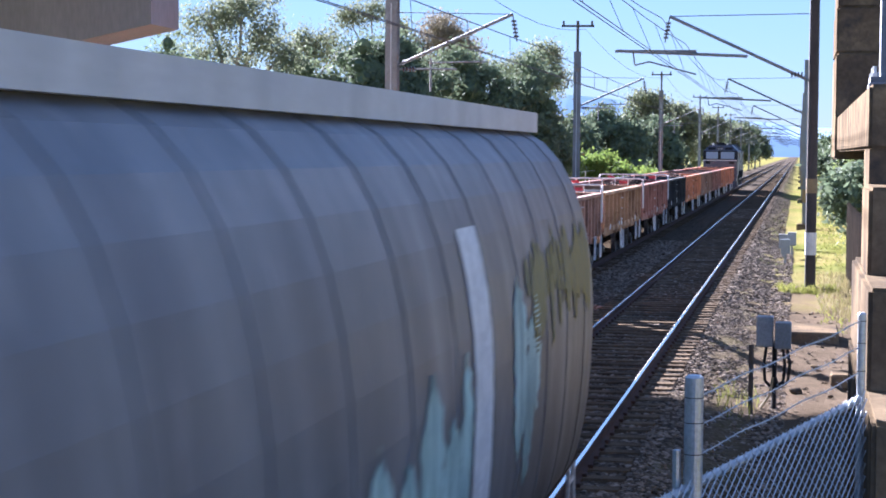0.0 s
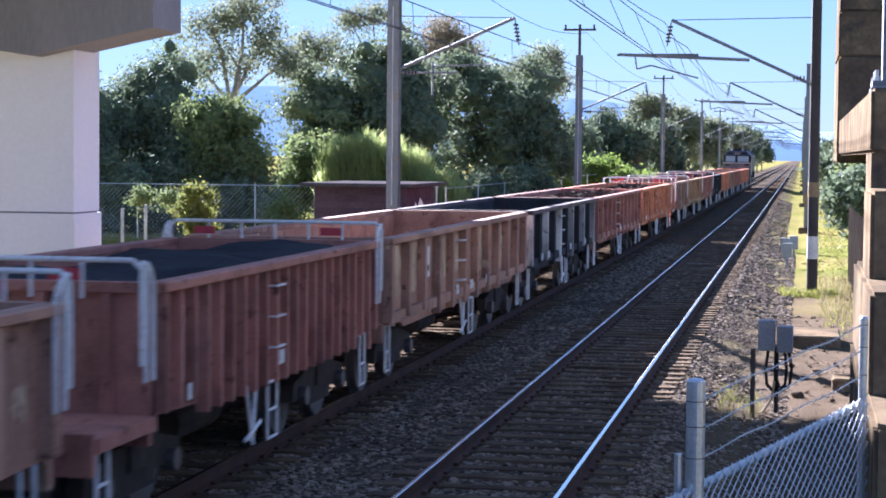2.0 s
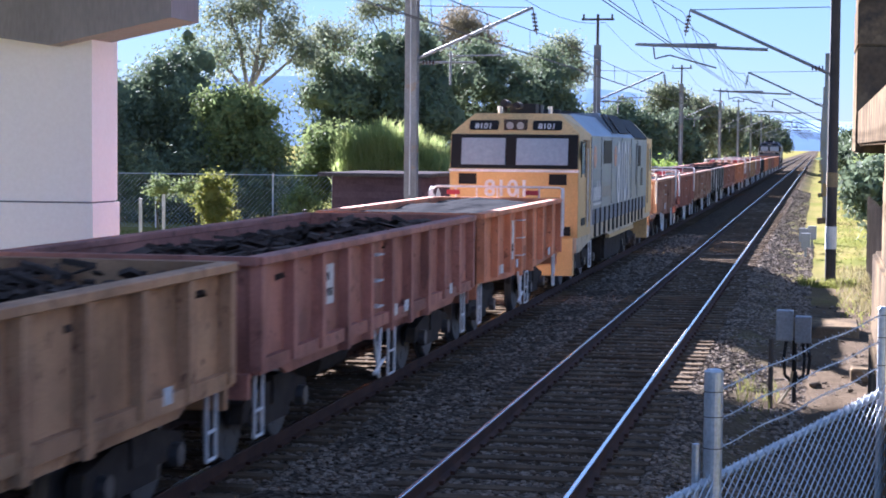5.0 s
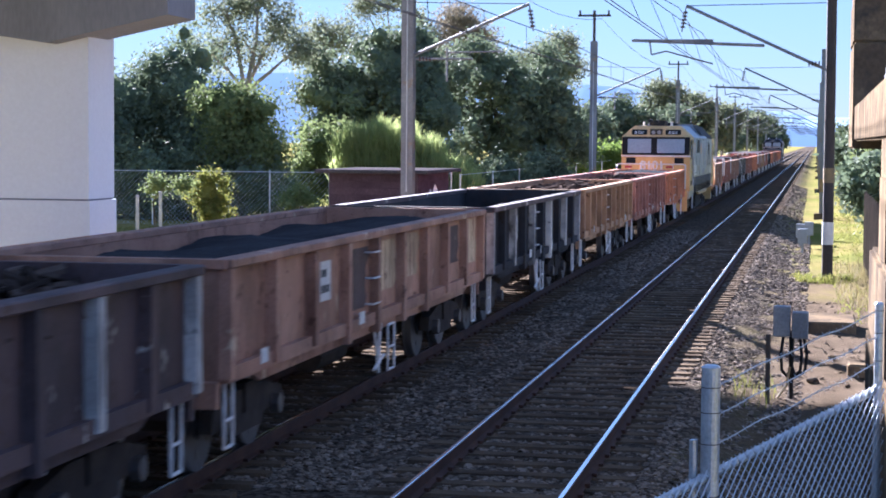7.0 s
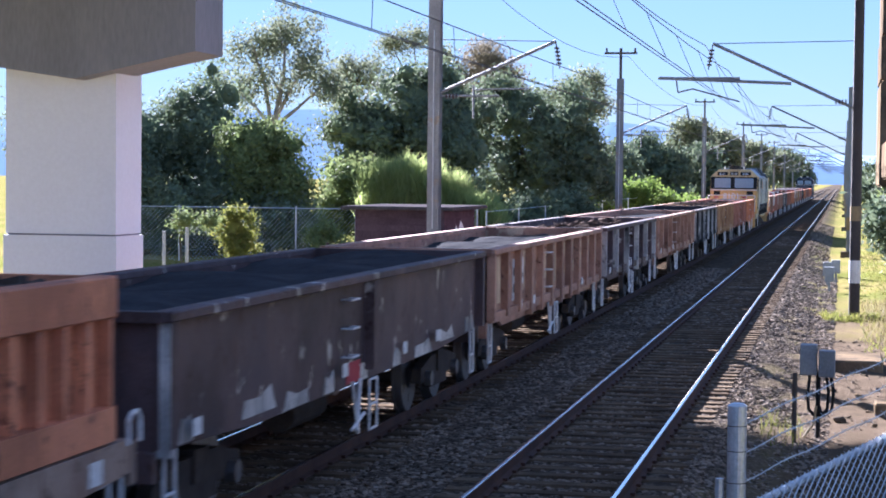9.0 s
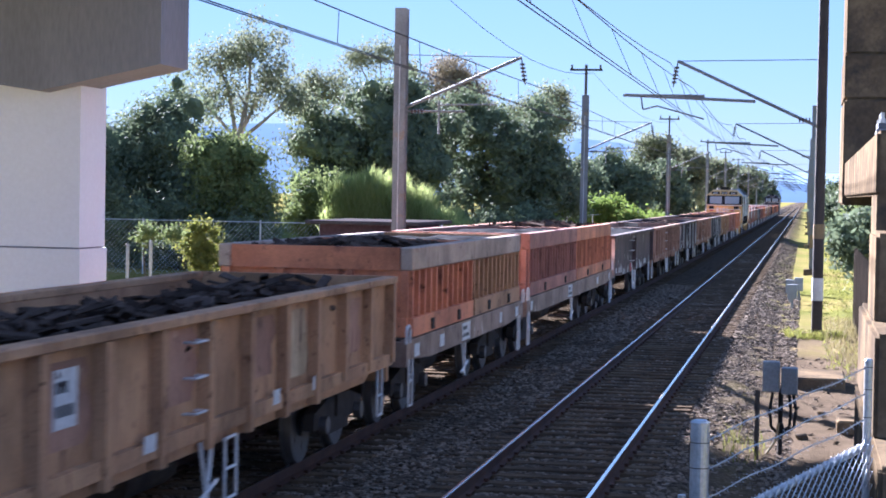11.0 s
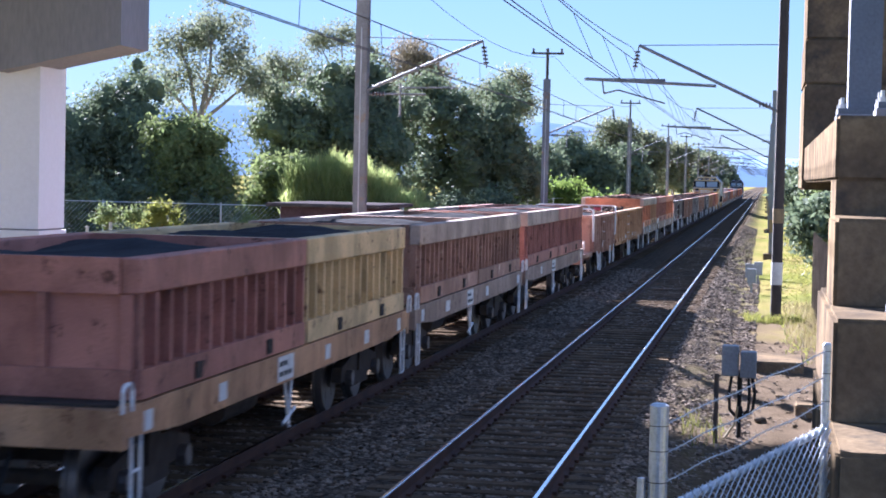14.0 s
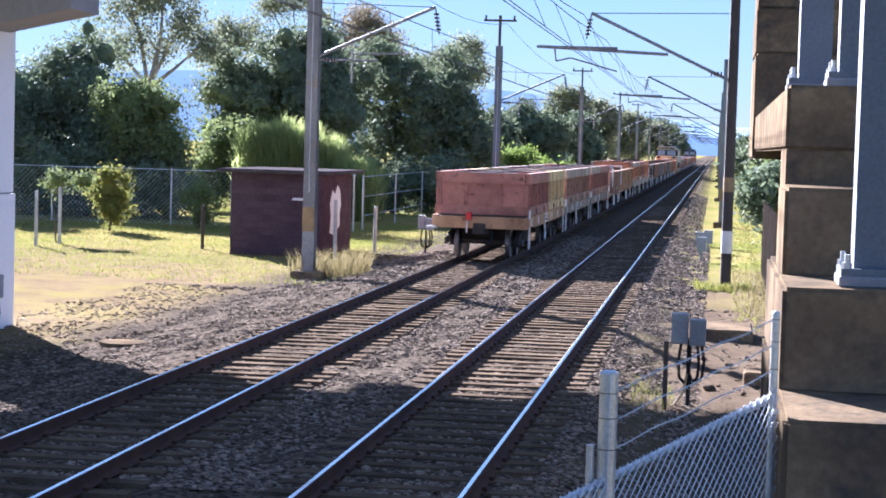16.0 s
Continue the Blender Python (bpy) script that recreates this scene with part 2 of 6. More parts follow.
PAINT = dict(
    brown=wagon_paint("brown_wagon", (0.42, 0.25, 0.175), (0.33, 0.185, 0.13), rust=(0.211, 0.106, 0.073), scrape=(0.6, 0.46, 0.32)),
    orange=wagon_paint("faded_orange_wagon", (0.7, 0.29, 0.145), (0.55, 0.22, 0.12), rust=(0.264, 0.112, 0.073), rust_at=0.6),
    red=wagon_paint("red_oxide_wagon", (0.44, 0.205, 0.15), (0.33, 0.15, 0.115), rust=(0.224, 0.106, 0.079)),
    black=wagon_paint("black_wagon", (0.028, 0.03, 0.035), (0.05, 0.05, 0.055), rust=(0.07, 0.05, 0.042), rough=0.85),
    dark=wagon_paint("dark_brown_wagon", (0.08, 0.06, 0.064), (0.115, 0.08, 0.078), rust=(0.11, 0.062, 0.05), scrape=(0.55, 0.5, 0.44)),
    ochre=wagon_paint("ochre_wagon", (0.5, 0.3, 0.16), (0.4, 0.23, 0.125), rust=(0.264, 0.132, 0.079)),
    yellow=wagon_paint("yellow_bin", (0.72, 0.53, 0.26), (0.6, 0.44, 0.22), rust=(0.264, 0.132, 0.079), rust_at=0.66),
    tan=wagon_paint("tan_panel", (0.6, 0.43, 0.3), (0.5, 0.33, 0.23), rust=(0.238, 0.132, 0.092)),
    grey=wagon_paint("grey_bin_lip", (0.46, 0.36, 0.28), (0.37, 0.28, 0.22), rust=(0.264, 0.172, 0.132)),
    pale=wagon_paint("scuffed_pale_ribs", (0.66, 0.64, 0.6), (0.3, 0.29, 0.28), rust=(0.04, 0.04, 0.043), rust_at=0.54),
    sill=wagon_paint("weathered_sill", (0.36, 0.27, 0.21), (0.26, 0.19, 0.15), rust=(0.15, 0.085, 0.06), scrape=(0.55, 0.48, 0.4)),
    peel=wagon_paint("peeling_cream", (0.62, 0.5, 0.32), (0.5, 0.38, 0.25), rust=(0.2, 0.1, 0.07), rust_at=0.5),
    inner=wagon_paint("inner_rust", (0.264, 0.145, 0.112), (0.185, 0.106, 0.086)),
)


# ---- mesh helpers ----
def box(bm, x0, x1, y0, y1, z0, z1):
    v = [bm.verts.new((x, y, z)) for z in (z0, z1) for y in (y0, y1) for x in (x0, x1)]
    for f in ((0, 2, 3, 1), (4, 5, 7, 6), (0, 1, 5, 4), (2, 6, 7, 3), (0, 4, 6, 2), (1, 3, 7, 5)):
        bm.faces.new([v[i] for i in f])


def rod(bm, a, b, r, n=8, r2=None):
    a, b = Vector(a), Vector(b)
    q = (b - a).to_track_quat("Z", "Y")
    rings = []
    for p, rr in ((a, r), (b, r if r2 is None else r2)):
        rings.append([bm.verts.new(p + q @ Vector((rr * math.cos(k * 6.2832 / n), rr * math.sin(k * 6.2832 / n), 0))) for k in range(n)])
    for k in range(n):
        bm.faces.new((rings[0][k], rings[0][(k + 1) % n], rings[1][(k + 1) % n], rings[1][k]))
    bm.faces.new(rings[0][::-1])
    bm.faces.new(rings[1])


def bent(bm, pts, r, n=6):
    for a, b in zip(pts, pts[1:]):
        rod(bm, a, b, r, n)


def arc_pts(c, r, a0, a1, u, w, n=5):
    """Points of an arc round c, from angle a0 to a1, in the plane of u and w."""
    u, w, c = Vector(u), Vector(w), Vector(c)
    return [c + u * r * math.cos(a0 + (a1 - a0) * k / n) + w * r * math.sin(a0 + (a1 - a0) * k / n) for k in range(n + 1)]


def prism(bm, outline, axis, c0, c1):
    """An outline of (u, v) pairs drawn out along an axis from c0 to c1."""
    def at(u, v, c):
        return {"x": (c, u, v), "y": (u, c, v), "z": (u, v, c)}[axis]
    a = [bm.verts.new(at(u, v, c0)) for u, v in outline]
    b = [bm.verts.new(at(u, v, c1)) for u, v in outline]
    n = len(outline)
    for k in range(n):
        bm.faces.new((a[k], a[(k + 1) % n], b[(k + 1) % n], b[k]))
    bm.faces.new(a[::-1])
    bm.faces.new(b)


def rounded(bm, w, seg=1):
    bmesh.ops.bevel(bm, geom=bm.edges[:], offset=w, segments=seg, affect="EDGES", clamp_overlap=True)


def finish(name, bm, material, smooth=False):
    bmesh.ops.recalc_face_normals(bm, faces=bm.faces[:])
    me = bpy.data.meshes.new(name)
    bm.to_mesh(me)
    bm.free()
    me.materials.append(material)
    if smooth:
        me.shade_smooth()
    return me


def part(name, bm, material, parent, label="", smooth=False):
    ob = new(name, finish(name, bm, material, smooth))
    ob.parent = parent
    return tagged(ob, label)


def thing(name, bm, material, label, category, group="", kind="", smooth=False):
    return tagged(new(name, finish(name, bm, material, smooth)), label, category, group, kind)


def empty(name, label, category, group="", kind=""):
    ob = new(name)
    ob.empty_display_size = 0.2
    return tagged(ob, label, category, group, kind)


def boxes(*rows):
    bm = bmesh.new()
    for r in rows:
        box(bm, *r)
    return bm


def cloud_mesh(name, verts, faces, material):
    me = bpy.data.meshes.new(name)
    me.from_pydata(verts, [], faces)
    me.materials.append(material)
    me.update()
    return me


# ---- ground and track ----
TRAIN_X, NEAR_X = -6.718, -3.003
RNG = np.random.default_rng(7)


def ground_height(x, y):
    left = np.interp(x, [-60, -11.5, -10.2, -8.6, -1.6, -0.7, 0.0, 60], [-0.35, -0.42, -0.42, -0.2, -0.2, -0.48, -0.52, -0.45])
    bank = np.clip((9.0 - y) / 6.0, 0, 1) * np.clip((x + 1.3) / 0.9, 0, 1) * 2.05
    return left + bank


def build_ground():
    xs = np.unique(np.concatenate([np.linspace(-1500, -60, 12), np.linspace(-60, -14, 24), np.linspace(-14, 4, 73), np.linspace(4, 60, 20), np.linspace(60, 1500, 12)]))
    ys = np.unique(np.concatenate([np.linspace(-400, -20, 12), np.linspace(-20, 90, 150), np.linspace(90, 400, 60), np.linspace(400, 4000, 20)]))
    gx, gy = np.meshgrid(xs, ys)
    z = ground_height(gx, gy)
    rough = RNG.normal(0, 0.018, z.shape) * (np.abs(gy - 40) < 60)
    z = z + rough
    verts = np.stack([gx, gy, z], -1).reshape(-1, 3).tolist()
    w = len(xs)
    faces = [(r * w + c, r * w + c + 1, (r + 1) * w + c + 1, (r + 1) * w + c) for r in range(len(ys) - 1) for c in range(w - 1)]
    ob = new("ground", cloud_mesh("ground", verts, faces, M["ground"]))
    ob.data.shade_smooth()
    tagged(ob, "dry yellow-green grass, bare sand and grey ballast strip", "ground", kind="structure")


def build_stones():
    """Loose ballast: many small angular stones on the shoulders and between the tracks."""
    base = np.array([(-1, -1, -.6), (1, -.8, -.7), (.9, 1, -.6), (-.8, .9, -.7), (-.7, -.8, .7), (.8, -.6, .6), (.6, .8, .8), (-.9, .7, .5)])
    quads = np.array([(0, 3, 2, 1), (4, 5, 6, 7), (0, 1, 5, 4), (1, 2, 6, 5), (2, 3, 7, 6), (3, 0, 4, 7)])
    spans = [(-2.15, -0.15, 18, 75, 19000), (-5.85, -3.85, 18, 75, 16000), (-3.65, -2.35, 18, 62, 11000), (-7.4, -6.05, 18, 62, 10000), (-3.65, -2.35, 62, 120, 3000), (-10.8, -7.8, 20, 62, 13000), (-14.0, -10.6, 26, 46, 3200), (-0.5, 1.0, 24, 46, 350), (-2.0, -0.6, 75, 160, 5000)]
    verts, faces, k = [], [], 0
    for x0, x1, y0, y1, n in spans:
        x = RNG.uniform(x0, x1, n)
        y = y0 + (y1 - y0) * RNG.uniform(0, 1, n) ** 1.4
        s = RNG.uniform(0.015, 0.036, n) * (1 + (y > 45) * 0.5)
        z = ground_height(x, y) + s * RNG.uniform(0.0, 0.45, n)
        a = np.stack([RNG.uniform(0, 6.283, n), RNG.normal(0, 0.22, n)], 1)
        ca, sa, cb, sb = np.cos(a[:, 0]), np.sin(a[:, 0]), np.cos(a[:, 1]), np.sin(a[:, 1])
        p = base[None] * RNG.uniform(0.55, 1.2, (n, 8, 3)) * s[:, None, None] * np.array((1.15, 1.15, 0.42))
        px, py, pz = p[..., 0], p[..., 1], p[..., 2]
        px, py = px * ca[:, None] - py * sa[:, None], px * sa[:, None] + py * ca[:, None]
        py, pz = py * cb[:, None] - pz * sb[:, None], py * sb[:, None] + pz * cb[:, None]
        pts = np.stack([px + x[:, None], py + y[:, None], pz + z[:, None]], -1).reshape(-1, 3)
        verts.append(pts)
        faces.append((np.arange(n)[:, None, None] * 8 + quads[None] + k).reshape(-1, 4))
        k += n * 8
    ob = new("ballast", cloud_mesh("ballast", np.concatenate(verts).tolist(), np.concatenate(faces).tolist(), M["stone"]))
    tagged(ob, "loose grey-brown angular ballast stones along the rails", "ballast", kind="stuff")


def build_track(cx, name, label):
    track = empty(name, label, "railway track", kind="structure")
    for sx in (-0.7525, 0.7525):
        x = cx + sx
        bm = bmesh.new()
        prism(bm, [(x - 0.07, -0.17), (x + 0.07, -0.17), (x + 0.07, -0.155), (x + 0.012, -0.135), (x + 0.012, -0.05), (x + 0.034, -0.04), (x + 0.034, -0.012), (x - 0.034, -0.012), (x - 0.034, -0.04), (x - 0.012, -0.05), (x - 0.012, -0.135), (x - 0.07, -0.155)], "y", -300, 900)
        rail = part("rail", bm, M["rail"], track, "rusty steel rail with a polished head")
        bm = bmesh.new()
        prism(bm, [(x - 0.018, -0.0118), (x + 0.026, -0.0118), (x + 0.026, -0.004), (x + 0.02, 0.0), (x - 0.013, 0.0), (x - 0.018, -0.004)], "y", -300, 900)
        part("rail_head", bm, M["rail_top"], rail, "bright polished rail head")
        clips = bmesh.new()
        for k in range(60):
            y = 15 + 0.6 * k
            box(clips, x - 0.11, x - 0.06, y - 0.05, y + 0.05, -0.17, -0.125)
            box(clips, x + 0.06, x + 0.11, y - 0.05, y + 0.05, -0.17, -0.125)
        tagged(part("rail_clips", clips, M["rail"], track), kind="stuff")
    bm = bmesh.new()
    prism(bm, [(-0.125, -0.1), (0.125, -0.1), (0.105, 0.03), (-0.105, 0.03)], "x", -1.25, 1.25)
    near = finish("sleeper", bm, M["sleeper"])
    for k in range(150):
        ob = new("sleeper", near)
        ob.parent = track
        ob.location = (cx + RNG.uniform(-0.02, 0.02), 12 + 0.6 * k, -0.19 + RNG.uniform(-0.012, 0.008))
        ob.rotation_euler = (0, 0, RNG.uniform(-0.012, 0.012))
    bm = bmesh.new()
    for k in range(400):
        y = 102 + 0.6 * k
        box(bm, cx - 1.25, cx + 1.25, y - 0.115, y + 0.115, -0.3, -0.18)
    rest = part("sleepers_beyond", bm, M["sleeper"], track)
    tagged(rest, kind="stuff")


# ---- overhead line ----
def overhead_mast(side, x, y, height, dark, tall_pole=False):
    """A line-side mast with its bracket arm, stay, insulators and foundation."""
    reach = 1 if side == "left" else -1
    body = M["mast_dark"] if dark else M["mast"]
    label = "dark timber-coloured overhead line mast with bands" if dark else "weathered grey steel overhead line mast"
    mast = empty("overhead_mast", label, "line mast", "masts along the railway")
    mast.location = (x, y, 0)
    bm = bmesh.new()
    if dark:
        rod(bm, (0, 0, -0.5), (0, 0, height), 0.15, 14, 0.13)
    else:
        prism(bm, [(-0.16, -0.17), (0.16, -0.17), (0.16, -0.15), (0.014, -0.15), (0.014, 0.15), (0.16, 0.15), (0.16, 0.17), (-0.16, 0.17), (-0.16, 0.15), (-0.014, 0.15), (-0.014, -0.15), (-0.16, -0.15)], "z", -0.5, height)
    part("post", bm, body, mast, smooth=False)
    bm = boxes((-0.42, 0.42, -0.42, 0.42, -0.7, -0.22 if not dark else -0.38))
    rounded(bm, 0.04)
    part("foundation", bm, M["concrete"], mast, "weathered concrete footing")
    bm = bmesh.new()
    for z0, z1 in ((0.5, 1.12),) if dark else ((0.85, 1.5),):
        rod(bm, (0, 0, z0), (0, 0, z1), 0.156, 14) if dark else box(bm, -0.165, 0.165, -0.174, -0.1705, z0, z1)
    part("white_band" if dark else "yellow_band", bm, M["white"] if dark else M["yellow"], mast, "painted band")
    bm = bmesh.new()
    if dark:
        rod(bm, (0, 0, 2.2), (0, 0, 2.6), 0.156, 14)
        part("yellow_band", bm, M["yellow"], mast, "yellow painted band")
    else:
        rod(bm, (0, -0.19, 1.9), (0, -0.19, height - 1), 0.018)
        part("cable_pipe", bm, M["galv"], mast)
    tip = reach * (3.25 if side == "left" else 3.95)
    z_tip, z_root = (6.9, 5.55) if side == "left" else (7.05, 5.3)
    arm = bmesh.new()
    rod(arm, (reach * 0.15, 0, z_root), (tip, 0, z_tip), 0.045)
    arm_ob = part("bracket_arm", arm, M["mast"], mast, "inclined galvanised bracket tube")
    bm = bmesh.new()
    rod(bm, (reach * 0.15, 0, z_tip + 0.06), (tip, 0, z_tip), 0.012, 5)
    part("stay_wire", bm, M["wire"], arm_ob)
    bm = bmesh.new()
    if side == "left":
        rod(bm, (0.15, 0, 5.45), (1.75, 0, 5.45), 0.03)
        rod(bm, (1.05, 0, 5.75), (1.05, 0, 4.85), 0.03)
        rod(bm, (1.05, 0, 5.62), (2.6, 0, 5.65), 0.022)
    else:
        rod(bm, (-5.4, 0, 6.1), (-1.8, 0, 5.95), 0.045)
        box(bm, -5.45, -3.2, -0.04, 0.04, 6.055, 6.125)
        bent(bm, [(-4.95, 0, 6.05), (-4.9, 0, 5.7), (-4.5, 0, 5.8), (-3.2, 0, 5.45)], 0.025)
    part("registration_arm", bm, M["mast"], mast, "horizontal registration tube")
    bm = bmesh.new()
    rod(bm, (tip, 0, z_tip), (tip + reach * 0.12, 0, z_tip - 0.72), 0.02, 6)
    hanger = part("insulator_string", bm, M["mast"], mast)
    for k in range(5):
        px = tip + reach * (0.03 + 0.017 * k)
        bm = bmesh.new()
        rod(bm, (px, 0, z_tip - 0.16 - 0.1 * k), (px, 0, z_tip - 0.21 - 0.1 * k), 0.07, 10)
        part("insulator", bm, M["insulator"], hanger)
    for k in range(4):
        bm = bmesh.new()
        rod(bm, (reach * (0.3 + 0.09 * k), 0, 5.45), (reach * (0.34 + 0.09 * k), 0, 5.45), 0.07, 10)
        part("insulator", bm, M["insulator"], mast)
    if tall_pole:
        bm = bmesh.new()
        rod(bm, (0, 0, height), (0, 0, height + 1.5), 0.07)
        box(bm, -0.8, 0.8, -0.05, 0.05, height + 1.2, height + 1.3)
        for px in (-0.7, 0.0, 0.7):
            rod(bm, (px, 0, height + 1.3), (px, 0, height + 1.5), 0.05, 6)
        part("cross_arm", bm, M["timber"], mast, "pole-top cross arm")
    return mast


MAST_Y_LEFT = [49.8, 92.8, 150.5, 209.8, 257, 305, 360, 420, 480, 540]
MAST_Y_RIGHT = [53.0, 97.0, 150.0, 208, 257, 305, 360, 420, 480, 540]


def wire_run(name, x, z, sag, ys, r, label, offset=0.0):
    bm = bmesh.new()
    for a, b in zip(ys, ys[1:]):
        n = 8
        pts = []
        for k in range(n + 1):
            u = k / n
            pts.append((x + offset * (1 if ys.index(a) % 2 else -1) * (1 - 2 * u), a + (b - a) * u, z - sag * 4 * u * (1 - u)))
        bent(bm, pts, r, 4)
    return thing(name, bm, M["wire"], label, "overhead wire")


def build_overhead():
    for k, y in enumerate(MAST_Y_LEFT):
        overhead_mast("left", -10.76, y, 8.2, False, tall_pole=k >= 1)
    for k, y in enumerate(MAST_Y_RIGHT):
        overhead_mast("right", 0.36, y, 9.5 if k == 0 else 8.0, k == 0)
    ysl, ysr = [-8.0] + MAST_Y_LEFT, [-3.0] + MAST_Y_RIGHT
    for x, ys, zc, xm, zm, sag in ((-6.7, ysl, 5.4, -6.7, 6.0, 0.12), (-2.8, ysr, 5.2, -3.15, 6.3, 0.35)):
        for dx in (-0.04, 0.04):
            wire_run("contact_wire", x + dx, zc, 0.02, ys, 0.009, "taut dark contact wire above the track")
        m = wire_run("catenary_wire", xm, zm, sag, ys, 0.011, "sagging dark catenary wire above the track")
        for a, b in zip(ys, ys[1:]):
            if a > 330:
                break
            for k in range(1, 10):
                u = k / 10
                bm = bmesh.new()
                y = a + (b - a) * u
                rod(bm, (xm, y, zm - 4 * sag * u * (1 - u)), (x, y + 0.25 * math.sin(k), zc), 0.006, 4)
                part("dropper", bm, M["wire"], m)
    wire_run("feeder_wire", -10.4, 9.3, 0.9, ysl[1:], 0.012, "sagging feeder wire along the pole tops")
    wire_run("feeder_wire", -3.8, 7.0, 0.5, ysr, 0.012, "sagging feeder wire above the near track")


# ---- overbridge, pier, stepped footing ----
def build_bridge():
    deck = empty("overbridge", "grey concrete elevated deck alongside the railway", "bridge", kind="structure")
    # deck stays above the view; its edges are set by the shadow below
    bm = boxes((-20, -10.1, -25, 44.3, 8.6, 9.4))
    part("deck", bm, M["concrete_wall"], deck)
    # unseen wedge added beyond the deck so its shadow covers the near dirt
    bm = bmesh.new()
    prism(bm, [(-14.2, 44.31), (-10.1, 44.31), (-10.1, 49.3), (-13.4, 46.4)], "z", 8.6, 9.4)
    part("deck_corner", bm, M["concrete_wall"], deck)
    for k in range(4):
        x = -18.6 + 2.6 * k
        part("girder", boxes((x - 0.35, x + 0.35, -25, 44.2, 8.0, 8.6)), M["concrete_wall"], deck)
    pier = empty("bridge_pier", "white painted concrete pier with a grey hammerhead cap", "bridge pier", kind="structure")
    cx, y0 = -14.1, 33.2
    bm = boxes((cx - 1.33, cx + 0.87, y0, y0 + 1.3, 2.13, 6.2))
    part("column", bm, M["white_pier"], pier)
    bm = boxes((cx - 1.36, cx + 0.9, y0 - 0.04, y0 + 1.34, -0.7, 2.1))
    part("base_column", bm, M["white_pier"], pier)
    part("joint", boxes((cx - 1.3, cx + 0.84, y0 + 0.02, y0 + 1.28, 2.1, 2.13)), M["concrete_wall"], pier)
    bm = bmesh.new()
    prism(bm, [(cx - 2.7, 7.99), (cx - 2.7, 5.42), (cx + 0.25, 5.0), (cx + 2.6, 5.5), (cx + 2.6, 7.99)], "y", y0 - 0.55, y0 + 1.0)
    part("cap", bm, M["concrete_wall"], pier, "grey concrete hammerhead cap with a bevelled soffit")
    # junction box and cables in front of the pier
    jb = empty("junction_box", "grey metal junction box with hanging black cables", "junction box", "lineside boxes")
    jb.location = (-11.9, 30.0, -0.42)
    box_post(jb)


def box_post(parent):
    bm = boxes((-0.27, -0.02, -0.1, 0.1, 0.95, 1.4))
    rounded(bm, 0.015)
    part("cabinet", bm, M["box_grey"], parent)
    bm = boxes((0.0, 0.24, -0.14, 0.06, 0.93, 1.32))
    rounded(bm, 0.015)
    part("cabinet", bm, M["box_grey"], parent)
    bm = bmesh.new()
    rod(bm, (0, 0, -0.2), (0, 0, 1.0), 0.035)
    part("stand", bm, M["rubber"], parent)
    for dx in (-0.12, 0.12, 0.18):
        bm = bmesh.new()
        bent(bm, [(dx, -0.05, 0.95), (dx * 1.25, -0.1, 0.7), (dx * 1.1, -0.1, 0.45), (dx * 0.3, -0.06, 0.35), (0.02, -0.05, 0.5)], 0.025)
        part("cable", bm, M["rubber"], parent)
    bm = bmesh.new()
    bent(bm, [(-0.02, -0.05, 0.5), (-0.06, -0.1, 0.25), (-0.2, -0.25, 0.05), (-0.5, -0.4, -0.02)], 0.022)
    part("conduit", bm, M["hose"], parent, "sandy coloured flexible conduit")


def build_footing():
    """Stepped concrete footing that rises away beside the fence, with steel columns on its steps."""
    foot = empty("stepped_footing", "weathered concrete footing in tall steps, worn edges", "footing", kind="structure")
    tiers = [(0.405, 10.2, 15.0, -0.6, 1.86), (0.42, 11.5, 15.0, 1.83, 2.48), (0.455, 12.7, 14.0, 2.45, 3.06), (0.487, 13.9, 26.0, 3.30, 3.78),
             (0.46, 25.4, 28.0, 3.2, 4.6), (0.46, 25.5, 28.0, 4.6, 5.2), (0.475, 25.6, 28.0, 5.2, 6.6)]
    for k, (x0, y0, y1, z0, z1) in enumerate(tiers):
        bm = boxes((x0, 3.2, y0, y1, z0, z1 - 0.01))
        rounded(bm, 0.025, 2)
        part("block", bm, M["concrete"], foot)
    bm = boxes((0.497, 3.2, 13.93, 15.0, 3.0, 3.305))
    part("bedding", bm, M["concrete"], foot)
    for x, y, z, top, w in ((0.63, 15.6, 3.77, 6.6, 0.26), (0.87, 14.3, 3.77, 6.6, 0.26), (0.85, 11.75, 2.47, 6.6, 0.3)):
        col = empty("steel_column", "blue-grey painted steel column bolted to concrete", "steel column", "columns on the stepped footing")
        col.location = (x, y, z)
        bm = boxes((-0.09, w + 0.09, -0.09, w + 0.09, 0.0, 0.07))
        rounded(bm, 0.012)
        part("grout_pad", bm, M["concrete_wall"], col)
        bm = boxes((-0.08, w + 0.08, -0.08, w + 0.08, 0.072, 0.115))
        part("base_plate", bm, M["steel_blue"], col)
        bm = boxes((0, 0.018, 0, w, 0.115, top - z), (w - 0.018, w, 0, w, 0.115, top - z), (0.018, w - 0.018, w / 2 - 0.01, w / 2 + 0.01, 0.115, top - z), (0.018, w - 0.018, 0, 0.02, 0.115, top - z))
        part("shaft", bm, M["steel_blue"], col)
        for bx, by in ((-0.045, -0.045), (w + 0.045, -0.045), (-0.045, w + 0.045), (w + 0.045, w + 0.045)):
            bm = bmesh.new()
            rod(bm, (bx, by, 0.115), (bx, by, 0.15), 0.032, 6)
            rod(bm, (bx, by, 0.15), (bx, by, 0.2), 0.016, 8)
            part("anchor_bolt", bm, M["galv"], col)


